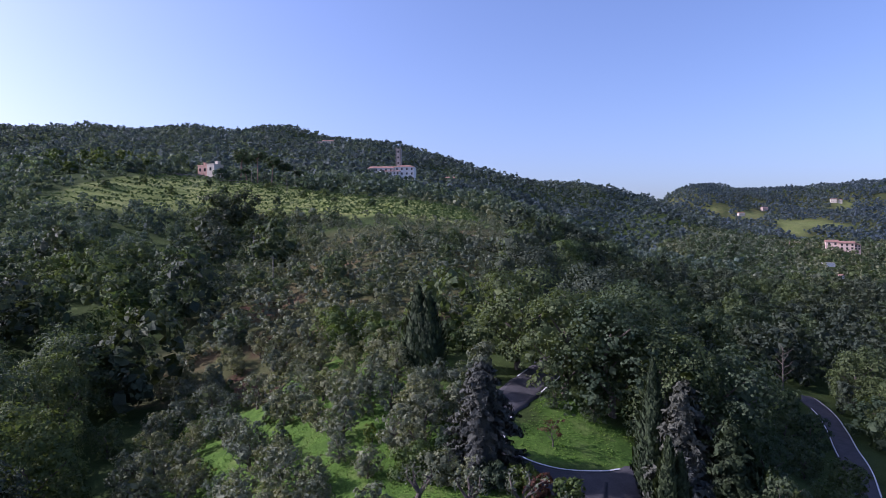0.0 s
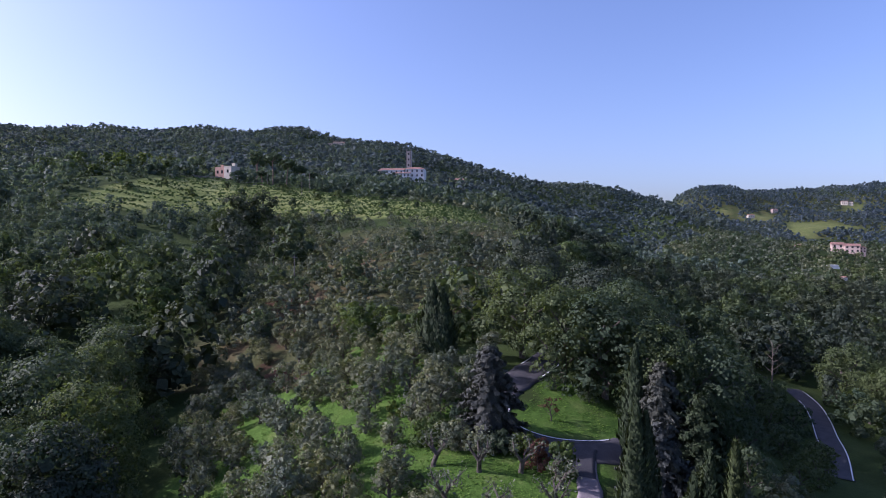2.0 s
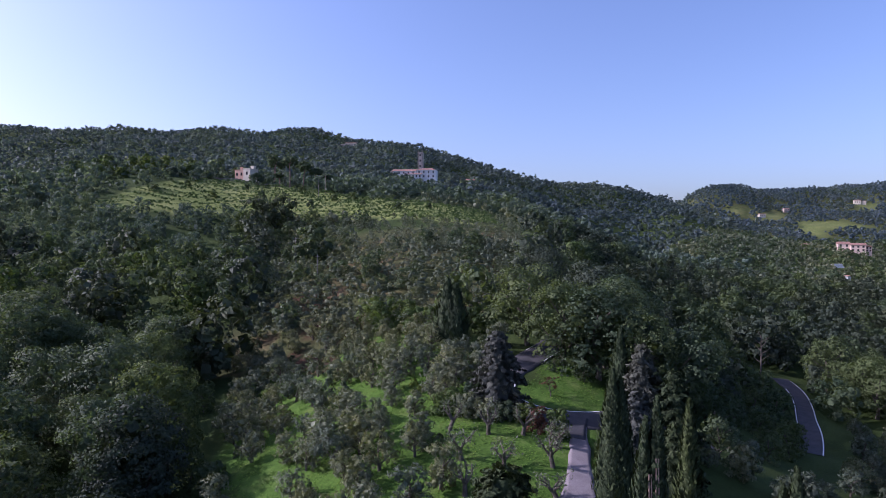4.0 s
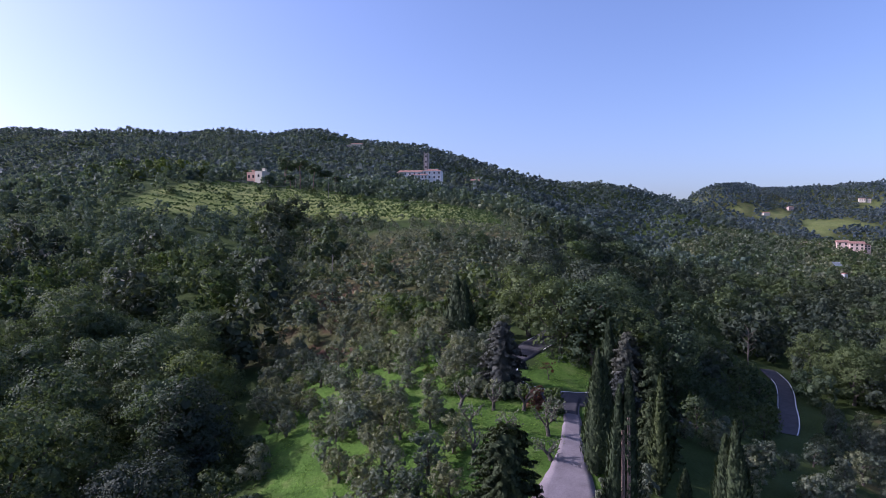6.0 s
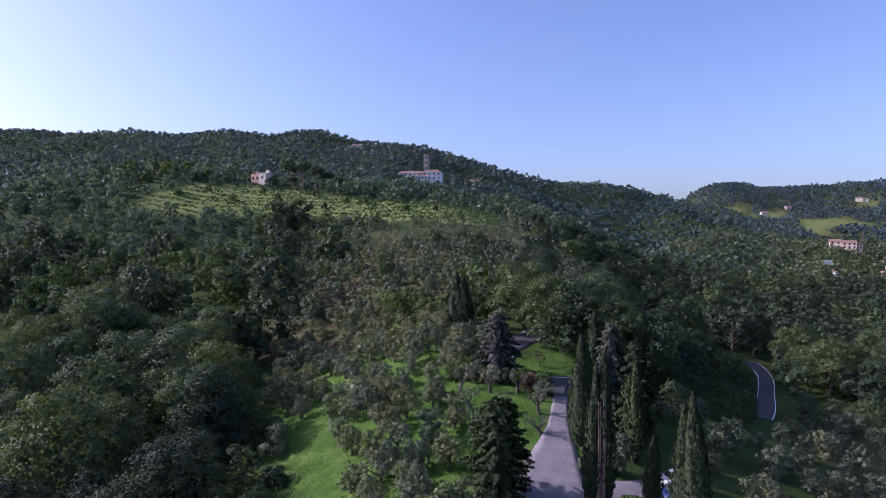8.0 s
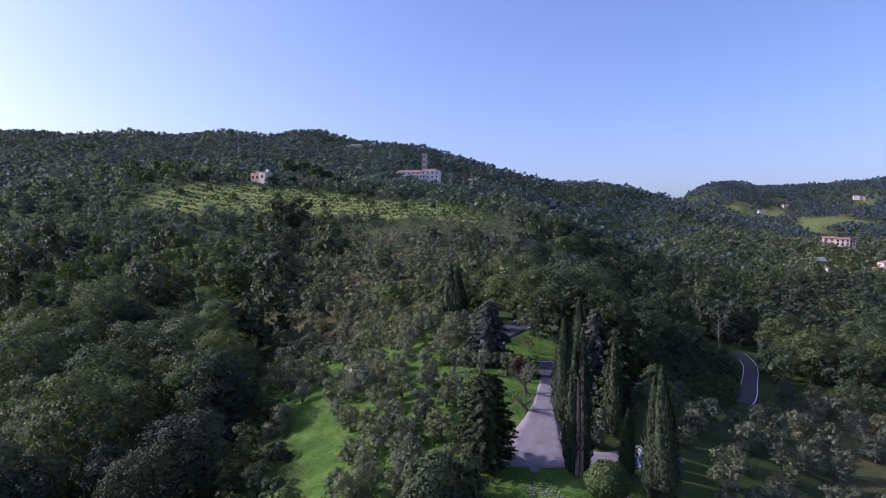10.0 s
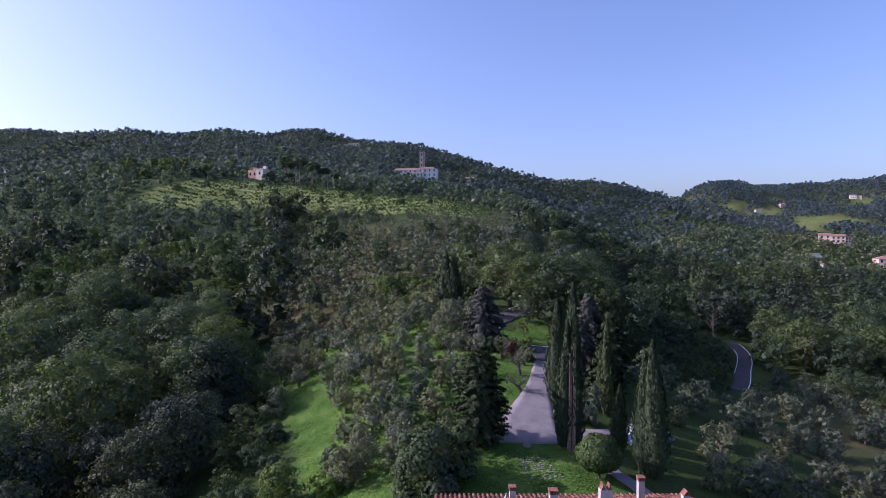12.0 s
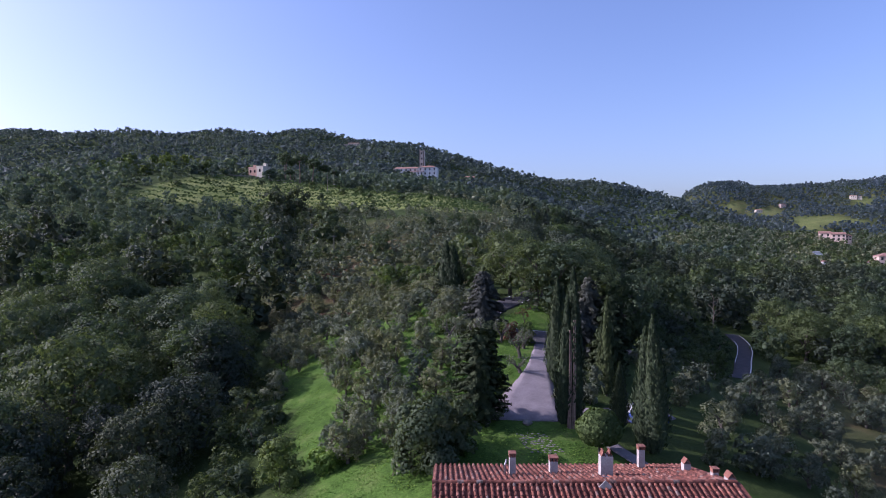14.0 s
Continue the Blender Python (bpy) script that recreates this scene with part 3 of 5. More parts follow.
scatter(weeds, clear_of_ways(spots_in(GROVE, 5.0, r, 0.62, avoid=[LAWN, STRIP], jitter=0.5)), r, (0.6, 1.4), 0.05)
retire(weeds)
retire(oaks + holm_oaks + wood_oaks + scrub + olives)

# ---- far woods ----


def forest(name, label, protos, spots, r, leaf, scale, sink=0.5):
    """Many far trees in one mesh."""
    vs, fs, ns, ts, n = [], [], [], [], 0
    zs = ground(np.array([s[0] for s in spots]), np.array([s[1] for s in spots]))
    for (x, y), z in zip(spots, zs):
        v, f, nv = protos[int(r.integers(len(protos)))]
        a, s = r.uniform(0, 6.28), r.uniform(*scale)
        ca, sa = math.cos(a) * s, math.sin(a) * s
        w = np.empty_like(v)
        w[:, 0], w[:, 1], w[:, 2] = v[:, 0] * ca - v[:, 1] * sa + x, v[:, 0] * sa + v[:, 1] * ca + y, v[:, 2] * s * r.uniform(0.85, 1.15) + z - sink
        vs.append(w)
        ns.append(np.stack([(nv[:, 0] * ca - nv[:, 1] * sa) / s, (nv[:, 0] * sa + nv[:, 1] * ca) / s, nv[:, 2]], -1))
        fs.append(f + n)
        ts.append(np.full(len(v), np.clip(0.47 + 0.3 * wave(x, y, 60 + 0.12 * y, 17) + 0.17 * r.normal(), 0, 0.99)))
        n += len(v)
    me = arrays_to_mesh(name, np.concatenate(vs), np.concatenate(fs), leaf, np.concatenate(ts), normals=np.concatenate(ns))
    return tagged(new(name, me), label, "trees", kind="stuff")


def fan_spots(y0, y1, u0, u1, gap, r, keep=1.0, inside=None):
    out, y = [], y0
    while y < y1:
        xs = np.arange(u0 * (y + 60), u1 * (y + 60), gap)
        xs = xs + r.uniform(-0.4, 0.4, len(xs)) * gap
        ys = y + r.uniform(-0.4, 0.4, len(xs)) * gap
        ok = r.uniform(size=len(xs)) < keep
        out += list(zip(xs[ok].tolist(), ys[ok].tolist()))
        y += gap * 0.9
    return [s for s in out if inside is None or inside(*s)]


NEAR = [LEFT_WOOD, GROVE, WOOD, SLOPE, LAWN, [(-48, 128), (9, 128), (12, 142), (-46, 142)]]
HOMES = [(-22, 492, 18), (25, 614, 14), (24, 594, 10), (-108, 350, 10), (-112, 339, 7), (-80, 350, 14), (-22, 516, 26), (262, 348, 14), (280, 420, 16), (270, 456, 12), (26, 634, 14), (-140, 894, 20), (238, 372, 8), (218, 335, 6)]


def free(x, y):
    return not (in_poly(x, y, VINEYARD) or any(in_poly(x, y, p) for p in NEAR) or any(math.hypot(x - a, y - b) < c for a, b, c in HOMES) or any(near_way(x, y, w, 4) for w in (ROAD, LOWER_ROAD)))


def olive_land(x, y):
    u = x / (y + 60)
    return (u > 0.36 + 0.05 * math.sin(y / 40) and 290 < y < 640) or (-0.2 < u < 0.075 + 0.0004 * (y - 150) and 140 < y < 318)


def below_tip(x, y):
    """The low planting under the vineyard's far end."""
    return (-30 if y < 272 else -62) < x < 32 and 206 < y < 305


mid_oaks = [crown(r, 10.5, 4.9, 11, 580, 0.43, core=0.62, per=10, rough=0.25) for _ in range(7)]
mid_olives = [crown(r, 4.6, 2.5, 6, 150, 0.3, 0.8, 0.2, core=0.62, per=9, rough=0.25) for _ in range(6)]
far_oaks = [crown(r, 7.8, 4.6, 5, 80, 0.8, base=0.2, flat=0.75, core=0.7, per=7, rough=0.15) for _ in range(9)]
hill_oaks = [crown(r, 7.8, 4.8, 2, 18, 1.5, base=0.2, flat=0.7, core=0.74, per=4, rag=0.2, rough=0.14) for _ in range(9)]
distant = [crown(r, 7.5, 4.8, 2, 12, 1.9, base=0.2, flat=0.6, core=0.88, per=3, rough=0.1) for _ in range(6)]
far_olives = [crown(r, 4.4, 2.7, 2, 12, 0.65, core=0.85, per=4) for _ in range(5)]
mid = [s for s in fan_spots(122, 262, -0.8, 0.16, 8.0, r) if free(*s)]
mid = [s for s in mid if not olive_land(*s) and wave(s[0], s[1], 52, 23) > -1.15]
kind_of = lambda s: wave(s[0], s[1], 46, 29) + 0.2 * math.sin(5 * s[0] + 3 * s[1])
# The farther left slope gets the leaves with haze in their colour.
hazed_side = [s for s in mid if s[1] > 195 and s[0] < -0.25 * (s[1] + 60)]
mid = [s for s in mid if s not in hazed_side]
forest("slope_wood", "green mixed wood below the vineyard, tinted bluish for haze", mid_oaks, hazed_side, r, HAZED_SLOPE, (0.4, 0.85))
forest("oak_wood", "green oak wood on the slopes", mid_oaks, [s for s in mid if -0.25 <= kind_of(s) < 0.62], r, OAK, (0.5, 1.15))
forest("holm_oak_wood", "dark grey-green holm oaks in patches on the slopes", mid_oaks, [s for s in mid if kind_of(s) < -0.25], r, HOLM, (0.6, 1.4))
forest("light_wood", "lighter green broad-leaved trees in patches on the slopes", mid_oaks, [s for s in mid if kind_of(s) >= 0.62], r, FRESH, (0.45, 1.0))
across = [s for s in fan_spots(122, 300, 0.16, 0.7, 7.2, r) if free(*s)]
forest("gully_wood", "dark green mixed wood across the gully", mid_oaks, [s for s in across if kind_of(s) >= -0.1], r, OAK, (0.42, 0.95))
forest("gully_holm_oaks", "dark holm oaks in patches across the gully", mid_oaks, [s for s in across if kind_of(s) < -0.1], r, HOLM, (0.5, 1.1))
forest("olive_groves", "grey-green olive groves on the slopes", mid_olives, [s for s in fan_spots(122, 262, -0.95, 0.95, 4.6, r) if free(*s) and olive_land(*s) and not below_tip(*s)], r, OLIVE, (0.75, 1.15))
forest("slope_trees", "green broad-leaved trees scattered among the olives", mid_oaks, [s for s in fan_spots(140, 262, -0.24, 0.1, 9.0, r, 0.5) if free(*s) and not below_tip(*s)], r, OAK, (0.4, 0.75))
forest("young_olives", "low young olives below the vineyard", mid_olives, [s for s in fan_spots(204, 305, -0.22, 0.12, 4.3, r, 0.95) if free(*s) and below_tip(*s)], r, OLIVE, (0.45, 0.72))


def faces_us(x, y):
    """Only the sides of the hills that rise towards the valley."""
    u = x / (y + 60)
    return y < np.interp(u, (-1, -0.4, -0.2, 0, 0.1, 0.3, 0.36), (1120, 1150, 1140, 1010, 970, 1080, 1000)) if u < 0.36 else True


far = [s for s in fan_spots(258, 1160, -0.82, 0.5, 8.6, r) if free(*s) and faces_us(*s) and not (s[1] < 300 and s[0] > 0.16 * (s[1] + 60))] + [s for s in fan_spots(300, 640, 0.5, 0.78, 8.6, r) if free(*s)]
low = lambda x, y: y < 318 and -0.44 < x / (y + 60) < 0.14
# Hedges and lower hillside wood also use the haze-tinted slope leaves.
forest("field_hedges", "low green trees and hedges round the vineyard", far_oaks, [s for s in far if not olive_land(*s) and low(*s) and not below_tip(*s)], r, HAZED_SLOPE, (0.45, 0.85))
forest("far_oak_wood", "dark green wood on the lower hillside", far_oaks, [s for s in far if not olive_land(*s) and not low(*s) and s[1] < 400], r, HAZED_SLOPE, (0.7, 1.35), 0.8)
forest("hill_wood", "dense green wood covering the long hill, tinted blue for haze", hill_oaks, [s for s in far if not olive_land(*s) and s[1] >= 400 and not low(*s)], r, HAZED_HILL, (0.75, 1.5), 1.6)
forest("far_olive_groves", "pale olive groves far down the valley", far_olives, [s for s in fan_spots(258, 640, -0.3, 0.92, 5.6, r, 0.9) if free(*s) and olive_land(*s) and not below_tip(*s)], r, OLIVE, (0.7, 1.6))
forest("valley_trees", "dark green trees among the far olive groves", far_oaks, [s for s in fan_spots(258, 640, 0.3, 0.92, 9.0, r, 0.6) if free(*s) and olive_land(*s)], r, OAK, (0.45, 1.1))
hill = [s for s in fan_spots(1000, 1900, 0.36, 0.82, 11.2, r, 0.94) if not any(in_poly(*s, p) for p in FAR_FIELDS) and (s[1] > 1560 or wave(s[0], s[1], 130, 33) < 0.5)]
# Haze across the valley is carried by the leaf colour here.
forest("distant_wood", "green wood on the hills across the valley, blued for haze", distant, hill, r, HAZED_FAR, (1.2, 2.0), 3.0)

# ---- vineyard rows ----


def vine_rows():
    r = np.random.default_rng(31)
    vs, fs, n = [], [], 0
    for row in np.arange(246, 345, 6.2):
        xs = np.arange(-145, 25, 0.34)
        ys = row + r.uniform(-0.6, 0.6) + 9 * np.sin((xs + 60) / 70) + 2.0 * wave(xs, xs * 0, 60, 5)
        ok = in_poly(xs, ys, VINEYARD) & (r.uniform(size=len(xs)) < 0.93)
        p = np.stack([xs[ok], ys[ok], ground(xs[ok], ys[ok]) + r.uniform(0.3, 1.3, ok.sum())], -1)
        v, f = cards(p, np.repeat(np.array([[0, -0.6, 0.7]]), len(p), 0), 0.9, 0.7, r, 0.6)
        vs.append(v)
        fs.append(f + n)
        n += len(v)
    v = np.concatenate(vs)
    me = arrays_to_mesh("vine_rows", v, np.concatenate(fs), VINE, wave(v[:, 0], v[:, 1], 40, 8) * 0.2 + 0.4)
    tagged(new("vine_rows", me), "yellow-green vines in rows on the terraced hillside", "vines", kind="stuff")


VINE = foliage("vine_leaves", (0.07, 0.11, 0.034), (0.125, 0.17, 0.055), (1.1, 1.05, 0.8), 0.3)
vine_rows()

# ---- ways ----


def smooth_line(points, step=0.8):
    p = np.array(points, float)
    out = []
    for i in range(len(p) - 1):
        a, b, c, d = p[max(i - 1, 0)], p[i], p[i + 1], p[min(i + 2, len(p) - 1)]
        k = max(2, int(np.linalg.norm(c - b) / step))
        for s in np.arange(k) / k:
            out.append(0.5 * (2 * b + (c - a) * s + (2 * a - 5 * b + 4 * c - d) * s**2 + (3 * b - a - 3 * c + d) * s**3))
    return np.array(out + [p[-1]])


def strip(name, points, left, right, mat, lift, label="", category="", edge=0.0, skirt=True, level=None):
    """A way laid on the ground; left and right are its half widths, numbers or (start, end) pairs."""
    c = smooth_line(points)
    d = np.gradient(c, axis=0)
    d /= np.linalg.norm(d, axis=1)[:, None]
    nrm = np.stack([-d[:, 1], d[:, 0]], -1)
    s = np.linspace(0, 1, len(c))
    half = lambda h: np.interp(s, np.linspace(0, 1, len(h)), h) if isinstance(h, tuple) else np.full(len(c), h)
    L, R = half(left), half(right)
    across = np.linspace(-1, 1, 7)
    grid = []
    for k in across:
        w = np.where(k < 0, k * R, k * L)
        rag = edge * wave(c[:, 0] * 3 + k * 50, c[:, 1] * 3, 4, 9) * (abs(k) == 1)
        q = c + nrm * (w + rag)[:, None]
        grid.append(np.concatenate([q, (ground(q[:, 0], q[:, 1]) + lift)[:, None]], 1))
    if skirt:
        for g, at in ((grid[0], 0), (grid[-1], len(grid))):
            e = g.copy()
            e[:, 2] -= 0.25
            grid.insert(0 if at == 0 else len(grid), e)
    g = np.array(grid)
    m, n = g.shape[:2]
    i = np.arange(m * n).reshape(m, n)
    f = np.stack([i[:-1, :-1], i[:-1, 1:], i[1:, 1:], i[1:, :-1]], -1).reshape(-1, 4)
    ob = new(name, arrays_to_mesh(name, g.reshape(-1, 3), f, mat, smooth=True))
    return tagged(ob, label, category, kind="structure") if label else ob


strip("road", ROAD, 2.1, 2.1, ASPHALT, 0.10, "dark asphalt country road with a tight bend", "road", 0.15)
strip("road", LOWER_ROAD, 1.6, 1.6, ASPHALT, 0.12, "dark asphalt road in the shade of the slope", "road", 0.1)
strip("drive", DRIVE, (5.0, 3.6, 2.4, 1.3, 1.0, 0.9, 0.9), (3.2, 2.6, 2.0, 1.3, 1.0, 0.9, 0.9), GRAVEL, 0.13, "pale gravel drive between lawn and cypresses", "drive", 0.12)
strip("drive", [(14.6, 85.2), (13.6, 82.4), (12.9, 79.6)], 1.0, 1.0, ASPHALT, 0.16, "dark tarred mouth of the drive", "drive", 0.05)
strip("turning_place", [(2.42, 60.01), (5.56, 59.7), (9.27, 59.61), (13.01, 60.02), (16.76, 60.91), (21.49, 62.42), (24.79, 63.99)], (0.7, 1.4, 2.2, 2.0, 1.8, 2.8, 1.6), (0.9, 0.9, 0.9, 0.9, 1.3, 1.2, 0.8), GRAVEL, 0.10, "pale gravel turning place in front of the lawn", "drive", 0.12)
strip("garden_path", [(14.41, 57.74), (15.26, 55.17), (16.18, 52.94), (17.42, 50.51), (18.51, 47.21)], 0.75, 0.75, GRAVEL, 0.09, "pale gravel path down to the house", "path", 0.06)


def edge_line(way, side, a, b, lift, width=0.14, name="edge_line"):
    c = smooth_line(way)
    d = np.gradient(c, axis=0)
    d /= np.linalg.norm(d, axis=1)[:, None]
    c = c + np.stack([-d[:, 1], d[:, 0]], -1) * side
    n = len(c)
    part_of = c[int(a * n):int(b * n)]
    strip(name, [tuple(p) for p in part_of[::2]], width, width, WHITE, lift, "white painted edge line along the road", "road marking", 0, False)


edge_line(ROAD, 1.95, 0.44, 0.80, 0.14, 0.08)
edge_line(ROAD, 1.95, 0.2, 0.33, 0.14, 0.08)
edge_line(ROAD, -1.95, 0.2, 0.28, 0.14, 0.08)
edge_line(LOWER_ROAD, -1.45, 0.0, 0.97, 0.17, 0.08)
edge_line(LOWER_ROAD, 1.45, 0.35, 0.9, 0.17, 0.06)

# ---- conifers by the drive ----
r = np.random.default_rng(5)


def stem(height, girth, lean=0.0):
    bm = bmesh.new()
    tube(bm, [(0, 0, -0.5), (lean * 0.3, 0, height * 0.35), (lean, 0, height)], [girth, girth * 0.7, girth * 0.2], 7)
    return bm


def set_tree(t, x, y, turn=0.0, sink=0.1):
    t.matrix_basis = Matrix.LocRotScale((x, y, gz(x, y) - sink), Euler((0, 0, turn)), None)
    return t


set_tree(plant("cypress_tree", "tall dense green cypress with two tips beside the path", "tree", spindle(r, 12.6, 1.45, 9500, 0.24, 3), CYPRESS, stem(11, 0.2), group="cypresses by the drive"), 19.14, 53.87)
set_tree(plant("cypress_tree", "small slender dark cypress near the parked cars", "tree", spindle(r, 6.6, 0.9, 3000, 0.22, 1), CYPRESS, stem(6, 0.12), group="cypresses by the drive"), 17.61, 58.57)
set_tree(plant("cypress_tree", "dark thin cypress behind the parking place", "tree", spindle(r, 11.0, 0.95, 2600, 0.3, 1), CYPRESS, stem(9, 0.15), group="cypresses by the drive"), 18.45, 66.29)
set_tree(plant("cypress_tree", "tall full cypress at the edge of the drive", "tree", spindle(r, 11.9, 1.55, 7000, 0.26, 2), CYPRESS, stem(10, 0.18), group="cypresses by the drive"), 13.15, 68.14)
set_tree(plant("cypress_tree", "narrow pointed cypress by the road bend", "tree", spindle(r, 10.6, 1.25, 3800, 0.3, 1), CYPRESS, stem(9, 0.15), group="cypresses by the drive"), 18.38, 83.38)


def split_cypress():
    """Two stems side by side, bare and brown in between."""
    t = thing("cypress_tree", Matrix.Translation((12.57, 58.13, gz(12.57, 58.13) - 0.1)), "tall cypress with a bare brown split down its middle", "tree", "cypresses by the drive")
    for dx, h, rad in ((-0.65, 12.9, 0.92), (0.55, 14.2, 1.0)):
        v, f, nv = spindle(r, h, rad, 3600, 0.26, 1)
        v[:, 0] += dx + 0.35 * v[:, 2] / h * (1 if dx < 0 else -0.4)
        me = arrays_to_mesh("crown", v, f, CYPRESS, np.full(len(v), 0.3), normals=nv)
        c = new("crown", me)
        c.parent = t
        bm = bmesh.new()
        for k in range(2):
            o = dx * 0.35 + 0.14 * k - 0.05
            tube(bm, [(o, -0.55 - 0.1 * k, -0.4), (o + 0.05, -0.85, h * 0.4), (o + 0.08, -0.5, h * 0.75)], [0.13, 0.08, 0.04], 6)
        part("trunk", bm, PALE_BARK, t, "bare pale brown stem")


PALE_BARK = surface("pale_bark", (0.16, 0.11, 0.085), (0.30, 0.22, 0.18), 3.0, 0.95, 0.5)
split_cypress()
set_tree(plant("fir_tree", "dark bushy conifer beside the turning place", "tree", tiers(r, 9.4, 3.3, 18000, 0.15, 0.1, 0.0, 0.3), CYPRESS, stem(8.6, 0.25)), 3.6, 58.6)
set_tree(plant("cedar_tree", "blue-grey cedar inside the road bend", "tree", tiers(r, 8.8, 3.9, 15000, 0.16, 0.15, 0.1, 0.55), SILVER, stem(8, 0.22)), 5.91, 86.27)
set_tree(plant("cedar_tree", "silvery narrow cedar behind the cypresses", "tree", tiers(r, 10.2, 4.0, 10000, 0.19, 0.2, 0.1), SILVER, stem(9, 0.2)), 20.28, 82.29)
set_tree(plant("fir_tree", "grey-green conifer behind the cypresses", "tree", tiers(r, 8.8, 3.9, 9000, 0.2, 0.2, 0.1), CYPRESS, stem(8, 0.2)), 22.82, 80.18)
set_tree(plant("fir_tree", "broad grey-green conifer among the cypresses", "tree", tiers(r, 7.4, 3.9, 10000, 0.19, 0.2, 0.1), SILVER, stem(6, 0.2)), 17.7, 75.61)
set_tree(plant("fir_tree", "low dark conifer below the road bend", "tree", tiers(r, 6.4, 3.4, 7000, 0.2, 0.2), CYPRESS, stem(5.5, 0.2)), 19.83, 72.25)
set_tree(plant("cypress_tree", "broad dark conical tree above the grove", "tree", spindle(r, 10.2, 2.4, 4200, 0.5, 2), CYPRESS, stem(8, 0.25)), 0.6, 109)
set_tree(plant("fir_tree", "thin young conifer in front of the wood", "tree", tiers(r, 13.5, 1.7, 1500, 0.45, 0.25), CYPRESS, stem(12, 0.15)), 35.2, 110)

# ---- the lawn: pruned olives, hedges ----


def pruned_tree(seed, height, label):
    r = np.random.default_rng(seed)
    t = thing("pruned_olive", Matrix(), label, "tree", "pruned olives on the lawn")
    bm = bmesh.new()
    k = height / 3
    top = Vector((r.normal() * 0.15, r.normal() * 0.15, 1.1 * k))
    tube(bm, [(0, 0, -0.3), (0.03, 0.02, 0.25), top], [0.34, 0.22, 0.19], 8)
    tips = []
    for i in range(4):
        a = i * 1.57 + r.uniform(-0.4, 0.4)
        p1 = top + Vector((math.cos(a) * 0.5, math.sin(a) * 0.5, 0.55 * k))
        p2 = p1 + Vector((math.cos(a + r.normal() * 0.6) * 0.4, math.sin(a + r.normal() * 0.6) * 0.4, 0.6 * k))
        p3 = p2 + Vector((r.normal() * 0.3, r.normal() * 0.3, 0.55 * k))
        tube(bm, [top - Vector((0, 0, 0.1)), p1, p2, p3], [0.16, 0.11, 0.07, 0.025], 6)
        q = p1 + Vector((math.cos(a - 0.9) * 0.6, math.sin(a - 0.9) * 0.6, 0.35 * k))
        tube(bm, [p1, q, q + Vector((r.normal() * 0.2, r.normal() * 0.2, 0.4 * k))], [0.08, 0.05, 0.02], 5)
        tips += [p2, p3, q]
    part("trunk", bm, BARK, t, "knotty pruned trunk with bare limbs")
    pts = np.repeat(np.array([list(p) for p in tips]), 15, 0) + r.normal(size=(15 * len(tips), 3)) * 0.24
    v, f = cards(pts, sphere_points(len(pts), r), 0.13, 1.0, r)
    c = new("crown", arrays_to_mesh("crown", v, f, OLIVE, np.full(len(v), 0.4)))
    c.parent = t
    return t


for i, (x, y, h) in enumerate([(9.67, 74.28, 3.1), (7.87, 80.06, 3.0), (0.68, 81.89, 3.1), (4.46, 80.44, 3.2), (1.71, 70.57, 3.0), (1.53, 75.68, 2.9), (10.63, 77.71, 2.6), (5.34, 74.05, 2.5), (9.21, 70.06, 2.0)]):
    set_tree(pruned_tree(60 + i, h, "pruned olive with a knotty trunk and few leaves"), x, y, i * 1.1)


def shrub(name, label, x, y, radius, height, leaf, count=900, size=0.2, flat=0.9, stemmed=True, category="bush"):
    lobes = 11
    return set_tree(plant(name, label, category, crown(r, height, radius, lobes, count, size, 0.6, 0.08, flat), leaf, stem(height * 0.5, 0.08) if stemmed else None), x, y)


def clipped_bush():
    """A round, tightly clipped evergreen on a short stem."""
    n = 5200
    d = sphere_points(n, r)
    d[:, 2] = np.abs(d[:, 2]) * np.where(r.uniform(size=n) < 0.62, 1, -0.75)
    lump = 1 + 0.05 * np.sin(7 * d[:, 0] + 3) * np.sin(6 * d[:, 1]) + 0.04 * np.sin(9 * d[:, 2])
    p = d * lump[:, None] * np.array([2.0, 1.9, 1.75]) * r.uniform(0.93, 1.03, (n, 1)) + np.array([0, 0, 2.2])
    v, f = cards(p, d, 0.2, 0.6, r, 0.7)
    cv, cf, cn = lumps(np.array([[0, 0, 2.2], [0.3, 0.2, 2.6], [-0.4, 0, 2.0]]), np.array([1.75, 1.3, 1.4]), 0.9, r)
    return plant("round_bush", "green round clipped evergreen bush on the lawn", "bush", (np.concatenate([v, cv]), np.concatenate([f, cf + len(v)]), np.concatenate([np.repeat(unit(d + 0.45 * sphere_points(n, r)), 4, 0), cn])), FRESH, stem(2.2, 0.14))


set_tree(clipped_bush(), 13.94, 52.28)
RED = foliage("red_leaves", (0.085, 0.042, 0.036), (0.15, 0.075, 0.06), (1.2, 1.0, 0.9), 0.25)
FLOWER = foliage("pink_flowers", (0.20, 0.05, 0.08), (0.38, 0.10, 0.14), (1.2, 1.0, 1.0), 0.25)
shrub("round_shrub", "rounded yellow-green shrub at the drive's mouth", 11.2, 79.4, 1.35, 3.2, FRESH, 2200, 0.15)
shrub("red_shrub", "rusty red shrub beside the drive's mouth", 9.3, 80.4, 1.1, 2.8, RED, 1500, 0.14)
shrub("flower_bush", "pink flowering bush under the dark conifer", 2.41, 59.78, 0.8, 1.6, FLOWER, 420, 0.2)
set_tree(plant("plum_tree", "small purple-leaved plum tree on the grass island", "tree", crown(r, 2.9, 1.25, 7, 420, 0.09, 0.9, 0.35, 0.8, 0, 0.9, rag=0.3), RED, limbs(r, 2.9, 1.1, 0.07, 6)), 12.4, 90.2)
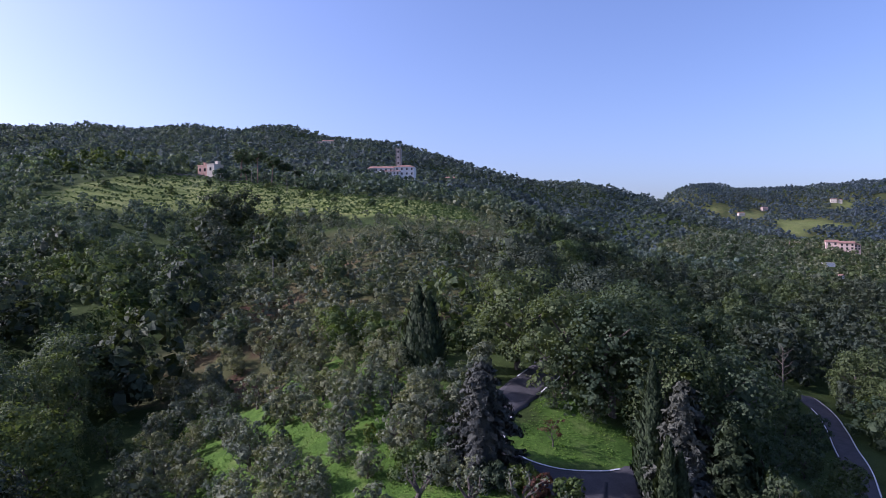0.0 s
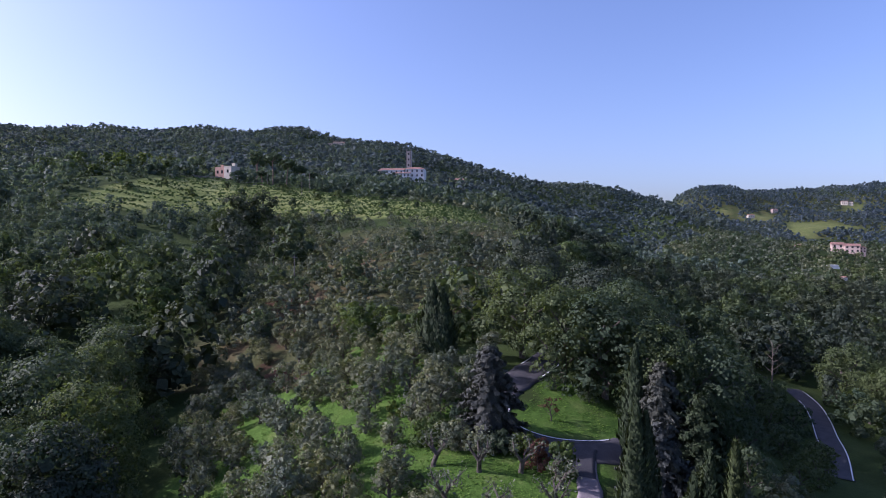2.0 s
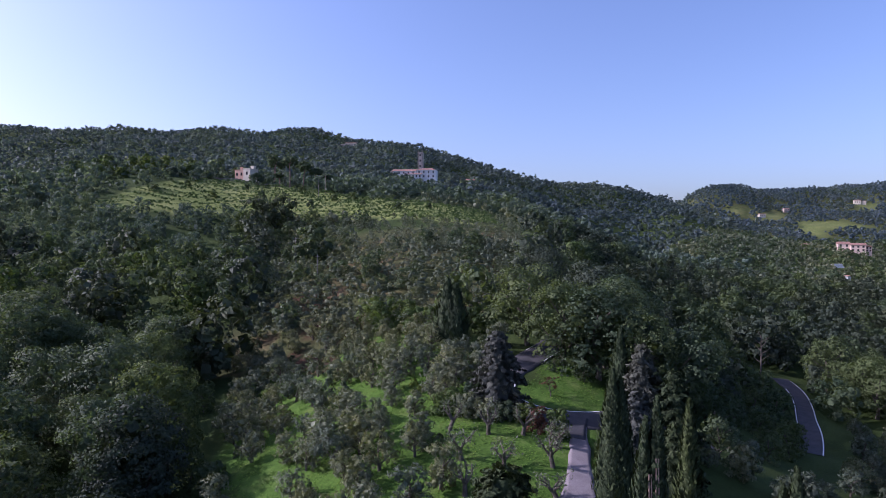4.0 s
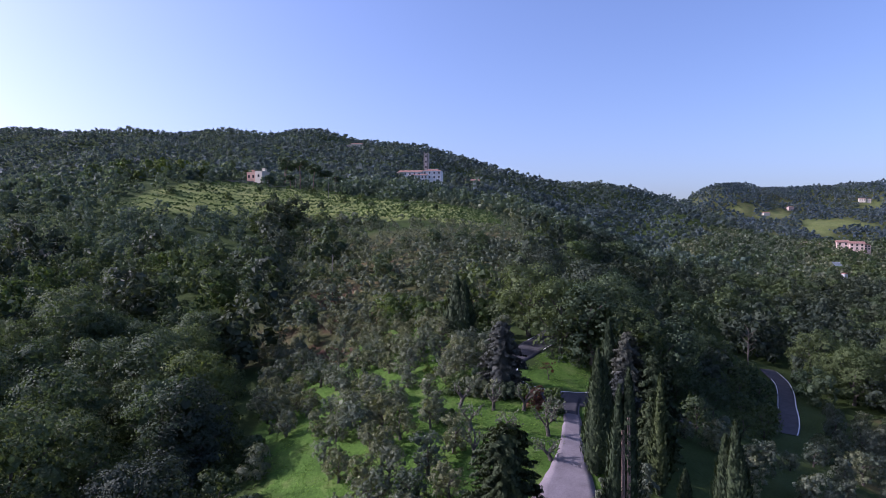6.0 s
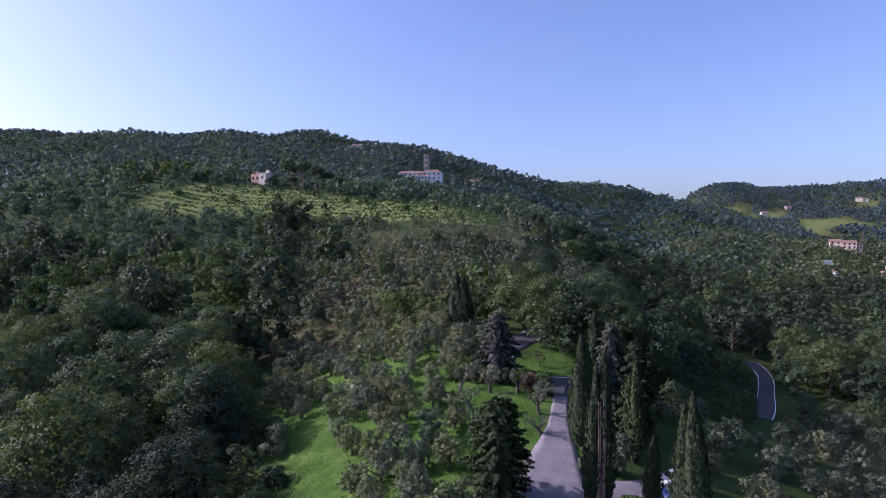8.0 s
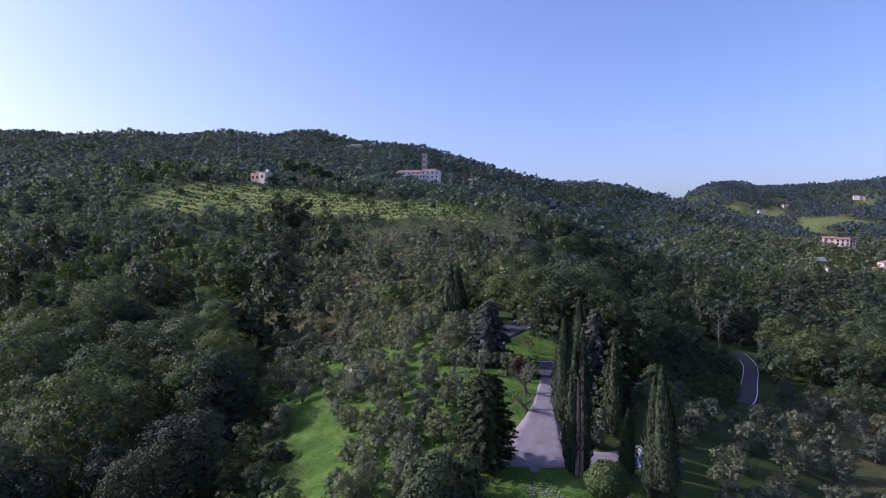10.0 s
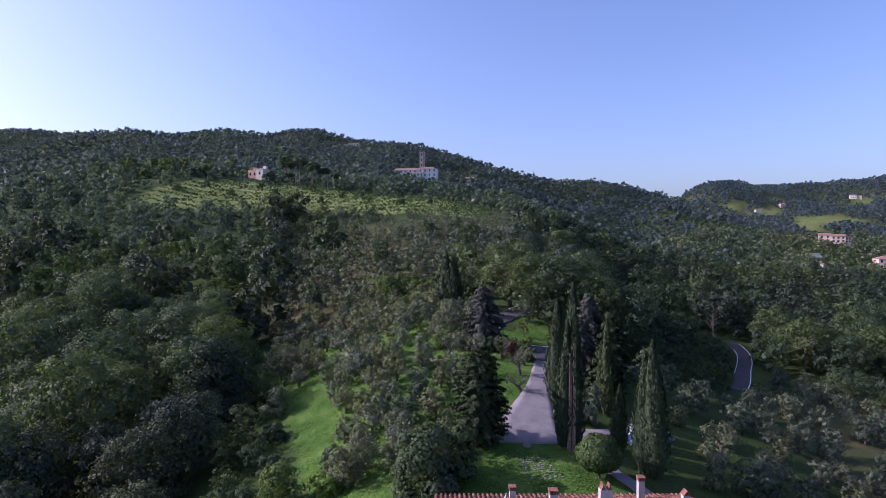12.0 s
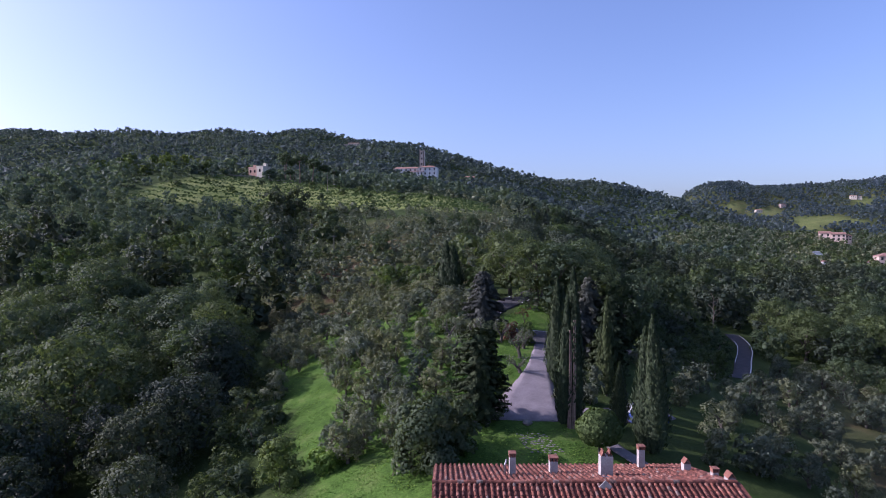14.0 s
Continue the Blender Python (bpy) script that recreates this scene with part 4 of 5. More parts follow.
for i, (x, y, a, h) in enumerate([(4.6, 84.0, 1.7, 2.3), (6.6, 83.6, 1.5, 2.0), (8.6, 83.4, 1.3, 1.9), (2.4, 84.8, 1.8, 2.6), (3.6, 87.0, 1.9, 3.0), (0.4, 86.0, 1.8, 2.8)]):
    shrub("hedge_shrub", "grey-green loose hedge shrub below the road", x, y, a, h, (OLIVE, OAK, FRESH)[i % 3], 2000, 0.14)
shrub("laurel_tree", "big dense dark green laurel beside the house", -1.47, 48.47, 3.1, 6.2, OAK, 7000, 0.22, category="tree")
shrub("laurel_tree", "dark green laurel behind the house", 1.28, 51.28, 2.1, 4.6, OAK, 3600, 0.22, category="tree")
shrub("garden_bush", "bright green leafy bush on the grass bank", -15.2, 54.4, 2.6, 5.0, FRESH, 3600, 0.16)
shrub("garden_bush", "bright green low bush on the grass bank", -10.6, 54.7, 2.0, 1.7, BRIGHT, 3000, 0.2)
shrub("garden_bush", "small dark bush at the house corner", 19.09, 46.53, 0.8, 1.5, OAK, 500, 0.2)
shrub("garden_bush", "low green bush at the house corner", 20.81, 46.26, 1.1, 1.3, OLIVE, 500, 0.2)
shrub("olive_tree", "pale grey olive beside the cypresses", 15.93, 63.73, 1.5, 4.6, OLIVE, 2600, 0.15, category="tree")
shrub("olive_tree", "pale grey olive low beside the drive", 13.04, 64.18, 1.0, 2.8, OLIVE, 1500, 0.14, category="tree")
shrub("olive_tree", "old spreading olive below the parking place", 28.61, 53.45, 2.0, 3.9, OLIVE, 2800, 0.15, category="tree")
shrub("olive_tree", "old leaning olive below the parking place", 24.98, 53.49, 1.4, 3.6, OLIVE, 2000, 0.15, category="tree")
for i, (x, y, a, h) in enumerate([(-10.5, 128, 3.2, 7.0), (-4.5, 121, 2.6, 5.4), (-1.0, 114, 2.4, 6.2), (-14, 136, 3.0, 6.0), (6.5, 118, 2.2, 4.5), (-6.5, 128, 2.6, 5.5)]):
    shrub("broad_tree", "fresh green rounded tree above the olive grove", x, y, a, h, FRESH, 1700, 0.28, category="tree")
for x, y, a, h in ((30.0, 72.4, 1.6, 3.2), (33.6, 77.0, 2.0, 4.0), (29.4, 79.4, 1.8, 3.6), (35.4, 71.0, 1.9, 3.6), (31.8, 83.6, 1.9, 3.8)):
    shrub("olive_tree", "pale grey olive on the bank behind the parking place", x, y, a, h, OLIVE, 1500, 0.16, category="tree")
for x, y, a, h in ((4.0, 94.5, 1.7, 3.9), (5.6, 99.6, 1.9, 4.2), (7.6, 104.2, 2.0, 4.4), (1.0, 98.0, 2.0, 4.4), (-22.4, 78.2, 2.0, 4.2)):
    shrub("olive_tree", "grey-green olive at the edge of the grove", x, y, a, h, OLIVE, 2200, 0.16, category="tree")
for x, y, a, h in ((-20.6, 71.0, 1.9, 2.4), (-18.6, 63.0, 1.6, 2.2), (-19.6, 56.0, 1.9, 3.0), (-24.6, 84.0, 2.0, 2.8), (-17.4, 49.0, 1.8, 2.8)):
    shrub("wild_bush", "dark green wild bush at the foot of the wood", x, y, a, h, OAK, 1800, 0.18)
for x, y, a in ((-128, 285, 2.2), (-120, 300, 2.6), (-104, 290, 2.4), (-96, 312, 2.0), (-84, 296, 2.6), (-70, 318, 2.4), (-60, 290, 2.0), (-52, 305, 2.8), (-36, 290, 2.0), (-20, 286, 2.3), (-6, 290, 1.8), (-44, 312, 2.6), (-101, 339, 3.4), (-92, 328, 2.6), (-76, 330, 2.4)):
    shrub("field_bush", "round green bush between the vine rows", x, y, a, a * 1.5, OAK, 160, 0.7)
for x, y, a, h in ((-156, 386, 7.0, 13.5), (-141, 392, 6.4, 12.5), (-128, 388, 4.6, 8.5), (-120, 372, 4.2, 7.0)):
    shrub("broad_tree", "tall dark round tree near the villa", x, y, a, h, OAK, 1300, 0.8, category="tree")
for x, y, a, h in ((-186, 322, 4.4, 9), (-178, 330, 5.4, 10), (-169, 322, 5.2, 10.5), (-160, 330, 5.4, 10), (-152, 326, 5.6, 11.5), (-143, 332, 4.6, 9.5), (-136, 340, 3.8, 7.0), (-166, 308, 3.6, 5.5), (-154, 306, 3.4, 5.0)):
    shrub("broad_tree", "lighter green broad tree beside the vineyard", x, y, a, h, FRESH, 1000, 0.75, category="tree")
shrub("broad_tree", "tall round green tree standing alone on the slope", -38, 196, 6.0, 13.0, OAK, 1800, 0.7, category="tree")


def dead_tree(x, y):
    t = thing("dead_tree", Matrix.Translation((x, y, gz(x, y))), "pale bare dead tree at the edge of the wood", "tree")
    bm = bmesh.new()
    rr = np.random.default_rng(3)
    tube(bm, [(0, 0, -0.4), (0.2, 0, 5), (0.1, 0, 10.5)], [0.22, 0.16, 0.04])
    for k in range(12):
        z = 4.6 + 0.48 * k
        a = k * 2.4
        L = rr.uniform(1.2, 2.4)
        p = Vector((0.2, 0, z))
        q = p + Vector((math.cos(a) * L * 0.5, math.sin(a) * L * 0.5, L * 0.3))
        tube(bm, [p, q, q + Vector((math.cos(a + 0.5) * L * 0.5, math.sin(a + 0.5) * L * 0.5, L * 0.5))], [0.09, 0.06, 0.02], 5)
    part("trunk", bm, BARK, t)


dead_tree(65.0, 142.0)

# ---- stones and flags ----


def rock(x, y, s, label):
    bm = bmesh.new()
    bmesh.ops.create_icosphere(bm, subdivisions=2, radius=s)
    for v in bm.verts:
        v.co *= 1 + 0.22 * noise.noise(v.co * 2.5 + Vector((x, y, 0)))
        v.co.z *= 0.75
    me = bpy.data.meshes.new("boulder")
    bm.to_mesh(me)
    bm.free()
    me.materials.append(STONE)
    ob = new("boulder", me)
    ob.matrix_world = Matrix.Translation((x, y, gz(x, y) + s * 0.45))
    tagged(ob, label, "rock", "boulders by the turning place")


rock(4.24, 57.95, 0.5, "pale rounded boulder at the gravel's edge")
rock(8.21, 57.82, 0.42, "grey boulder at the gravel's edge")
rock(3.14, 58.09, 0.3, "small pale stone at the gravel's edge")
rock(8.58, 58.04, 0.28, "small grey stone at the gravel's edge")


def flags():
    t = tagged(thing("stone_path", Matrix(), "grey flat stones set in the grass", "path"), kind="structure")
    rr = np.random.default_rng(12)
    me = None
    for i in range(12):
        for j in range(10):
            if rr.uniform() < 0.3:
                continue
            x, y = 6.69 + 0.26 * i + 0.12 * j + rr.normal() * 0.06, 55.54 - 0.45 * j + rr.normal() * 0.08
            if me is None:
                bm = bmesh.new()
                vs = [bm.verts.new((0.13 * math.cos(a) * (1 + 0.2 * math.sin(3 * a)), 0.16 * math.sin(a), 0)) for a in np.arange(7) * math.tau / 7]
                fc = bm.faces.new(vs)
                for v in bmesh.ops.extrude_face_region(bm, geom=[fc])["geom"]:
                    if isinstance(v, bmesh.types.BMVert):
                        v.co = v.co * 0.9 + Vector((0, 0, 0.08))
                me = bpy.data.meshes.new("flagstone")
                bmesh.ops.recalc_face_normals(bm, faces=bm.faces)
                bm.to_mesh(me)
                bm.free()
                me.materials.append(STONE)
            ob = new("flagstone", me)
            ob.parent = t
            ob.matrix_basis = Matrix.LocRotScale((x, y, gz(x, y)), Euler((0, 0, rr.uniform(0, 6))), (rr.uniform(0.5, 1.1), rr.uniform(0.5, 1.1), 0.6))


flags()


def grass_tufts():
    """Uneven blades and clover over the lawns and banks."""
    rr = np.random.default_rng(55)
    n = 60000
    x, y = rr.uniform(-24, 24, n), rr.uniform(44, 104, n)
    ok = np.zeros(n, bool)
    for p in (LAWN, STRIP, ISLAND, GROVE):
        ok |= in_poly(x, y, p)
    for w in (DRIVE, ROAD, [(2.42, 60.01), (5.56, 59.7), (9.27, 59.61), (13.01, 60.02), (16.76, 60.91), (21.49, 62.42), (24.79, 63.99)], [(14.41, 57.74), (15.26, 55.17), (16.18, 52.94), (17.42, 50.51), (18.51, 47.21)]):
        a = np.array(w)
        for p, q in zip(a, a[1:]):
            s = np.clip(((x - p[0]) * (q[0] - p[0]) + (y - p[1]) * (q[1] - p[1])) / ((q - p) ** 2).sum(), 0, 1)
            ok &= np.hypot(p[0] + s * (q[0] - p[0]) - x, p[1] + s * (q[1] - p[1]) - y) > 2.6
    ok &= wave(x, y, 5, 41) > rr.uniform(-0.9, 0.9, n)
    x, y = x[ok], y[ok]
    p = np.stack([x, y, ground(x, y) + 0.05], -1)
    v, f = cards(p, np.repeat(np.array([[0, 0, 1.0]]), len(p), 0), 0.16, 0.5, rr, 0.4)
    tagged(new("grass_tufts", arrays_to_mesh("grass_tufts", v, f, GRASS, 0.5 + 0.3 * wave(v[:, 0], v[:, 1], 7, 6))), "uneven tufts of green grass on lawns and banks", "grass", kind="stuff")


GRASS = foliage("grass_blades", (0.08, 0.165, 0.025), (0.15, 0.235, 0.05), (1.15, 1.1, 0.75), 0.3, 0.8, 3.0)
grass_tufts()
# ---- cars ----
RUBBER = surface("rubber", (0.012, 0.012, 0.012), (0.025, 0.025, 0.025), 5, 0.8, 0.1)
RIM = surface("alloy", (0.45, 0.45, 0.47), (0.6, 0.6, 0.62), 5, 0.35, 0.0, 0.9)
GLASS, gt, gb = material("dark_glass", 0.05)
gb.inputs["Base Color"].default_value = (0.015, 0.018, 0.022, 1)
gb.inputs["Specular IOR Level"].default_value = 0.7


def paint(name, c):
    m = surface(name, tuple(0.94 * a for a in c), c, 2.0, 0.25, 0.0)
    m.node_tree.nodes["Principled BSDF"].inputs["Coat Weight"].default_value = 0.6
    return m


def profile_body(bm, outline, half, tuck):
    """A car body from its side outline, narrower at the top."""
    rows = []
    for side in (-1, -0.96, 0.96, 1):
        k = 0.06 if abs(side) == 1 else 0.0
        rows.append([bm.verts.new((x, side * (half - tuck * max(0, z - 0.85)), z - k * (z > 0.5) + k * (z < 0.5))) for x, z in outline])
    for a, b in zip(rows, rows[1:]):
        for i in range(len(outline)):
            j = (i + 1) % len(outline)
            bm.faces.new((a[i], a[j], b[j], b[i]))
    bm.faces.new(rows[0][::-1])
    bm.faces.new(rows[-1])
    bmesh.ops.recalc_face_normals(bm, faces=bm.faces)


def car(m, label, colour, tall, length):
    t = thing("car", m, label, "car", "parked cars")
    h, L = tall, length / 2
    bm = bmesh.new()
    profile_body(bm, [(-L, 0.35), (-L, 0.75), (-L + 0.1, 0.98), (-L + 0.35, 1.05), (-L + 0.55, h - 0.12), (-L + 1.0, h), (0.35, h), (0.75, h - 0.08), (1.25, 1.05), (L - 0.25, 0.88), (L, 0.7), (L, 0.35), (L - 0.2, 0.25), (-L + 0.2, 0.25)], 0.88, 0.28)
    part("body", bm, colour, t)
    for side in (-1, 1):
        bm = bmesh.new()
        y = side * (0.885 - 0.28 * (h - 0.25 - 0.85) * 0.5)
        for x0, x1, e0, e1 in ((-L + 0.7, -0.75, 0.05, 0), (-0.68, 0.2, 0, 0), (0.27, 1.0, 0, 0.42)):
            bt = [bm.verts.new((x, side * (0.892 - 0.28 * max(0, z - 0.85)), z)) for x, z in ((x0, 1.02), (x1, 1.02), (x1 - e1, h - 0.17), (x0 + e0, h - 0.17))]
            f = bm.faces.new(bt if side < 0 else bt[::-1])
            bmesh.ops.extrude_face_region(bm, geom=[f])
            for v in bt:
                v.co.y += side * 0.006
        part("side_window", bm, GLASS, t)
    for name, xs in (("windscreen", ((0.82, h - 0.13), (1.2, 1.1))), ("rear_window", ((-L + 0.57, h - 0.2), (-L + 0.37, 1.1)))):
        bm = bmesh.new()
        s = 0.012 if name == "windscreen" else -0.012
        a = [bm.verts.new((x + s * 2, k * (0.8 - 0.28 * max(0, z - 0.85)), z + 0.012)) for k in (-1, 1) for x, z in xs]
        bm.faces.new((a[0], a[1], a[3], a[2]))
        part(name, bm, GLASS, t)
    for x in (-L + 0.85, L - 0.85):
        for side in (-1, 1):
            bm = bmesh.new()
            bmesh.ops.create_cone(bm, cap_ends=True, segments=18, radius1=0.33, radius2=0.33, depth=0.22, matrix=Matrix.Translation((x, side * 0.82, 0.33)) @ Matrix.Rotation(radians(90), 4, "X"))
            w = part("wheel", bm, RUBBER, t, "black tyre")
            bm = bmesh.new()
            bmesh.ops.create_cone(bm, cap_ends=True, segments=12, radius1=0.2, radius2=0.17, depth=0.03, matrix=Matrix.Translation((x, side * 0.94, 0.33)) @ Matrix.Rotation(radians(-90 * side), 4, "X"))
            part("rim", bm, RIM, w, "light alloy rim")
    for side in (-1, 1):
        bm = bmesh.new()
        box(bm, L - 0.12, L + 0.01, side * 0.62 - 0.18, side * 0.62 + 0.18, 0.62, 0.78, 0.03)
        part("headlight", bm, RIM, t, "clear headlight")
        bm = bmesh.new()
        box(bm, -L - 0.01, -L + 0.1, side * 0.7 - 0.1, side * 0.7 + 0.1, 0.7, 0.95, 0.02)
        part("tail_light", bm, TAIL, t, "red tail light")


TAIL = paint("red_lens", (0.35, 0.02, 0.02))
car(pose(21.69, 62.83, gz(21.69, 62.83) + 0.12, 0, 0, 188), "white off-road car parked beside a blue one", paint("white_car_paint", (0.75, 0.76, 0.78)), 1.68, 4.4)
car(pose(21.05, 60.45, gz(21.05, 60.45) + 0.12, 0, 0, 185), "dark blue small car parked under the cypresses", paint("blue_car_paint", (0.05, 0.08, 0.24)), 1.5, 4.0)

# ---- the house below the camera ----
RX0, RX1, RIDGE_Y, RIDGE_Z, SLOPE_Z, RUN = -0.7, 18.8, 37.0, 6.45, 0.25, 8.1
house = thing("farmhouse", Matrix.Translation((0, 0, 0)), "long low farmhouse with a weathered terracotta tile roof", "house")
base_z = min(gz(RX0, 30), gz(RX1, 30), gz(RX0, 45), gz(RX1, 45)) - 0.4
eave = RIDGE_Z - SLOPE_Z * (RUN - 0.45)
for x0, x1, y0, y1 in ((RX0 + 0.25, RX1 - 0.25, RIDGE_Y + RUN - 0.75, RIDGE_Y + RUN - 0.35), (RX0 + 0.25, RX1 - 0.25, RIDGE_Y - RUN + 0.35, RIDGE_Y - RUN + 0.75)):
    bm = bmesh.new()
    box(bm, x0, x1, y0, y1, base_z, eave - 0.2)
    part("wall", bm, CREAM, house)
for x in (RX0 + 0.25, RX1 - 0.65):
    bm = bmesh.new()
    lo, hi = RIDGE_Y - RUN + 0.752, RIDGE_Y + RUN - 0.752
    q = [(lo, base_z), (hi, base_z), (hi, eave - 0.2), (RIDGE_Y, RIDGE_Z - 0.3), (lo, eave - 0.2)]
    f = bm.faces.new([bm.verts.new((x, y, z)) for y, z in q])
    for v in bmesh.ops.extrude_face_region(bm, geom=[f])["geom"]:
        if isinstance(v, bmesh.types.BMVert):
            v.co.x += 0.4
    bmesh.ops.recalc_face_normals(bm, faces=bm.faces)
    part("wall", bm, CREAM, house)
roof_mat, rt, rb = material("roof_tiles", 0.85)
info = rt.nodes.new("ShaderNodeObjectInfo")
isl = rt.nodes.new("ShaderNodeNewGeometry")
both = rt.nodes.new("ShaderNodeMath")
both.operation = "ADD"
rt.links.new(info.outputs["Random"], both.inputs[0])
rt.links.new(isl.outputs["Random Per Island"], both.inputs[1])
fr = rt.nodes.new("ShaderNodeMath")
fr.operation = "FRACT"
rt.links.new(both.outputs[0], fr.inputs[0])
tile_c = ramp(rt, fr.outputs[0], [(0.0, (0.11, 0.045, 0.035)), (0.3, (0.21, 0.075, 0.05)), (0.65, (0.28, 0.105, 0.068)), (0.9, (0.36, 0.17, 0.12)), (1.0, (0.24, 0.19, 0.16))])
lichen = ramp(rt, world_noise(rt, 2.2, 6, 0.7), [(0.38, (0.34, 0.30, 0.30)), (0.6, (1.0, 1.0, 1.0))])
rt.links.new(mix(rt, 1.0, tile_c, lichen, "MULTIPLY"), rb.inputs["Base Color"])
bumped(rt, rb, world_noise(rt, 20, 4), 0.3, 0.01)

roof = None
for side in (-1, 1):
    bm = bmesh.new()
    q = [(RIDGE_Y, RIDGE_Z - 0.02), (RIDGE_Y + side * RUN, RIDGE_Z - SLOPE_Z * RUN - 0.02), (RIDGE_Y + side * RUN, RIDGE_Z - SLOPE_Z * RUN - 0.16), (RIDGE_Y, RIDGE_Z - 0.16)]
    a = [bm.verts.new((RX0, y, z)) for y, z in q]
    b = [bm.verts.new((RX1, y, z)) for y, z in q]
    for i in range(4):
        bm.faces.new((a[i], a[(i + 1) % 4], b[(i + 1) % 4], b[i]))
    bm.faces.new(a[::-1])
    bm.faces.new(b)
    bmesh.ops.recalc_face_normals(bm, faces=bm.faces)
    p = part("roof", bm, roof_mat, house, "weathered terracotta roof slope")
    roof = roof or p

PITCH, ROWS = 0.355, 19


def tile_arrays():
    """One half-round cover tile, tapering up the slope, along +y, with its thickness."""
    a = np.linspace(0, math.pi, 6)
    v = []
    for y, rad, z in ((0, 0.115, 0.035), (0.5, 0.09, 0.0)):
        v += [(math.cos(k) * rad, y, math.sin(k) * rad * 0.9 + z) for k in a]
    v += [(math.cos(k) * 0.085, 0, math.sin(k) * 0.07 + 0.035) for k in a]
    f = [(k, k + 1, 7 + k, 6 + k) for k in range(5)] + [(12 + k, 13 + k, k + 1, k) for k in range(5)]
    return np.array(v), np.array(f)


TV, TF = tile_arrays()
tile_mesh = arrays_to_mesh("tile", TV, TF, roof_mat)
tr = np.random.default_rng(77)
TURN = {}
for side in (-1, 1):
    e = np.array([0, -side, SLOPE_Z * 1.0])
    up = e / np.linalg.norm(e)
    nrm = np.cross(np.array([1.0, 0, 0]) * (1 if side < 0 else -1), up)
    TURN[side] = np.stack([np.array([1.0, 0, 0]) * (1 if side < 0 else -1), up, nrm], 1)
loose_v, loose_f, n, single = [], [], 0, 0
SL = math.hypot(RUN, SLOPE_Z * RUN)
for side in (-1, 1):
    for row in range(ROWS):
        for col in range(int((RX1 - RX0) / PITCH)):
            x = RX0 + 0.2 + col * PITCH + tr.normal() * 0.012
            y, z = RIDGE_Y + side * (SL - row * SL / ROWS) * RUN / SL, RIDGE_Z - SLOPE_Z * (SL - row * SL / ROWS) * RUN / SL
            turn = Matrix(TURN[side].tolist()) @ Matrix.Rotation(tr.normal() * 0.03, 3, "Z")
            if side < 0 and row >= ROWS - 5 and single < 300:
                ob = new("tile", tile_mesh)
                ob.parent = roof
                ob.matrix_basis = Matrix.LocRotScale((x, y, z), turn.to_quaternion(), None)
                single += 1
            else:
                loose_v.append(TV @ np.array(turn).T + np.array([x, y, z]))
                loose_f.append(TF + n)
                n += len(TV)
more = new("tiles", arrays_to_mesh("tiles", np.concatenate(loose_v), np.concatenate(loose_f), roof_mat))
more.parent = roof
tagged(more, kind="stuff")
for i in range(int((RX1 - RX0) / 0.4)):
    bm = bmesh.new()
    a = np.linspace(-0.25, math.pi + 0.25, 7)
    v = [[bm.verts.new((RX0 + 0.4 * i + dx, RIDGE_Y + math.cos(k) * rad, RIDGE_Z + 0.03 + math.sin(k) * rad + tr.normal() * 0.004)) for k in a] for dx, rad in ((0, 0.17), (0.46, 0.145))]
    for k in range(6):
        bm.faces.new((v[0][k], v[1][k], v[1][k + 1], v[0][k + 1]))
    part("ridge_tile", bm, roof_mat, roof)


def on_roof(y):
    return RIDGE_Z - SLOPE_Z * abs(y - RIDGE_Y)


BRICK = surface("brick", (0.17, 0.07, 0.05), (0.29, 0.13, 0.09), 2.5, 0.9, 0.3)


def chimney(x, y, wide, deep, top, cap, label):
    t = thing("chimney", Matrix.Translation((x, y, on_roof(y))), label, "chimney", "chimneys on the roof")
    h = top - on_roof(y)
    bm = bmesh.new()
    box(bm, -wide / 2, wide / 2, -deep / 2, deep / 2, -0.3, h - 0.3, 0.02)
    part("shaft", bm, LIME, t)
    if cap == "arch":
        for dx in (-0.42, 0, 0.42):
            bm = bmesh.new()
            box(bm, dx * wide - 0.06, dx * wide + 0.06, -deep / 2, deep / 2, h - 0.298, h - 0.08, 0.01)
            part("brick_post", bm, BRICK, t, "red brick post")
        bm = bmesh.new()
        box(bm, -wide / 2 - 0.05, wide / 2 + 0.05, -deep / 2 - 0.05, deep / 2 + 0.05, h - 0.078, h, 0.015)
        part("cap", bm, BRICK, t, "flat red brick cap")
    elif cap == "peaks":
        for dx in (-0.27, 0.27):
            for s in (-1, 1):
                bm = bmesh.new()
                box(bm, -0.02, 0.02, -deep / 2, deep / 2, 0, 0.42)
                bmesh.ops.transform(bm, verts=bm.verts, matrix=Matrix.Translation((dx * wide + s * 0.13, 0, h - 0.31)) @ Matrix.Rotation(-s * 0.42, 4, "Y"))
                part("cap_tile", bm, BRICK, t, "leaning red tile")
    else:
        for s in (-1, 1):
            bm = bmesh.new()
            box(bm, -0.03, 0.03, -deep / 2 - 0.05, deep / 2 + 0.05, 0, wide * 0.85)
            bmesh.ops.transform(bm, verts=bm.verts, matrix=Matrix.Translation((s * wide * 0.5, 0, h - 0.31)) @ Matrix.Rotation(-s * 0.62, 4, "Y"))
            part("cap_tile", bm, BRICK, t, "leaning red tile")
    return t


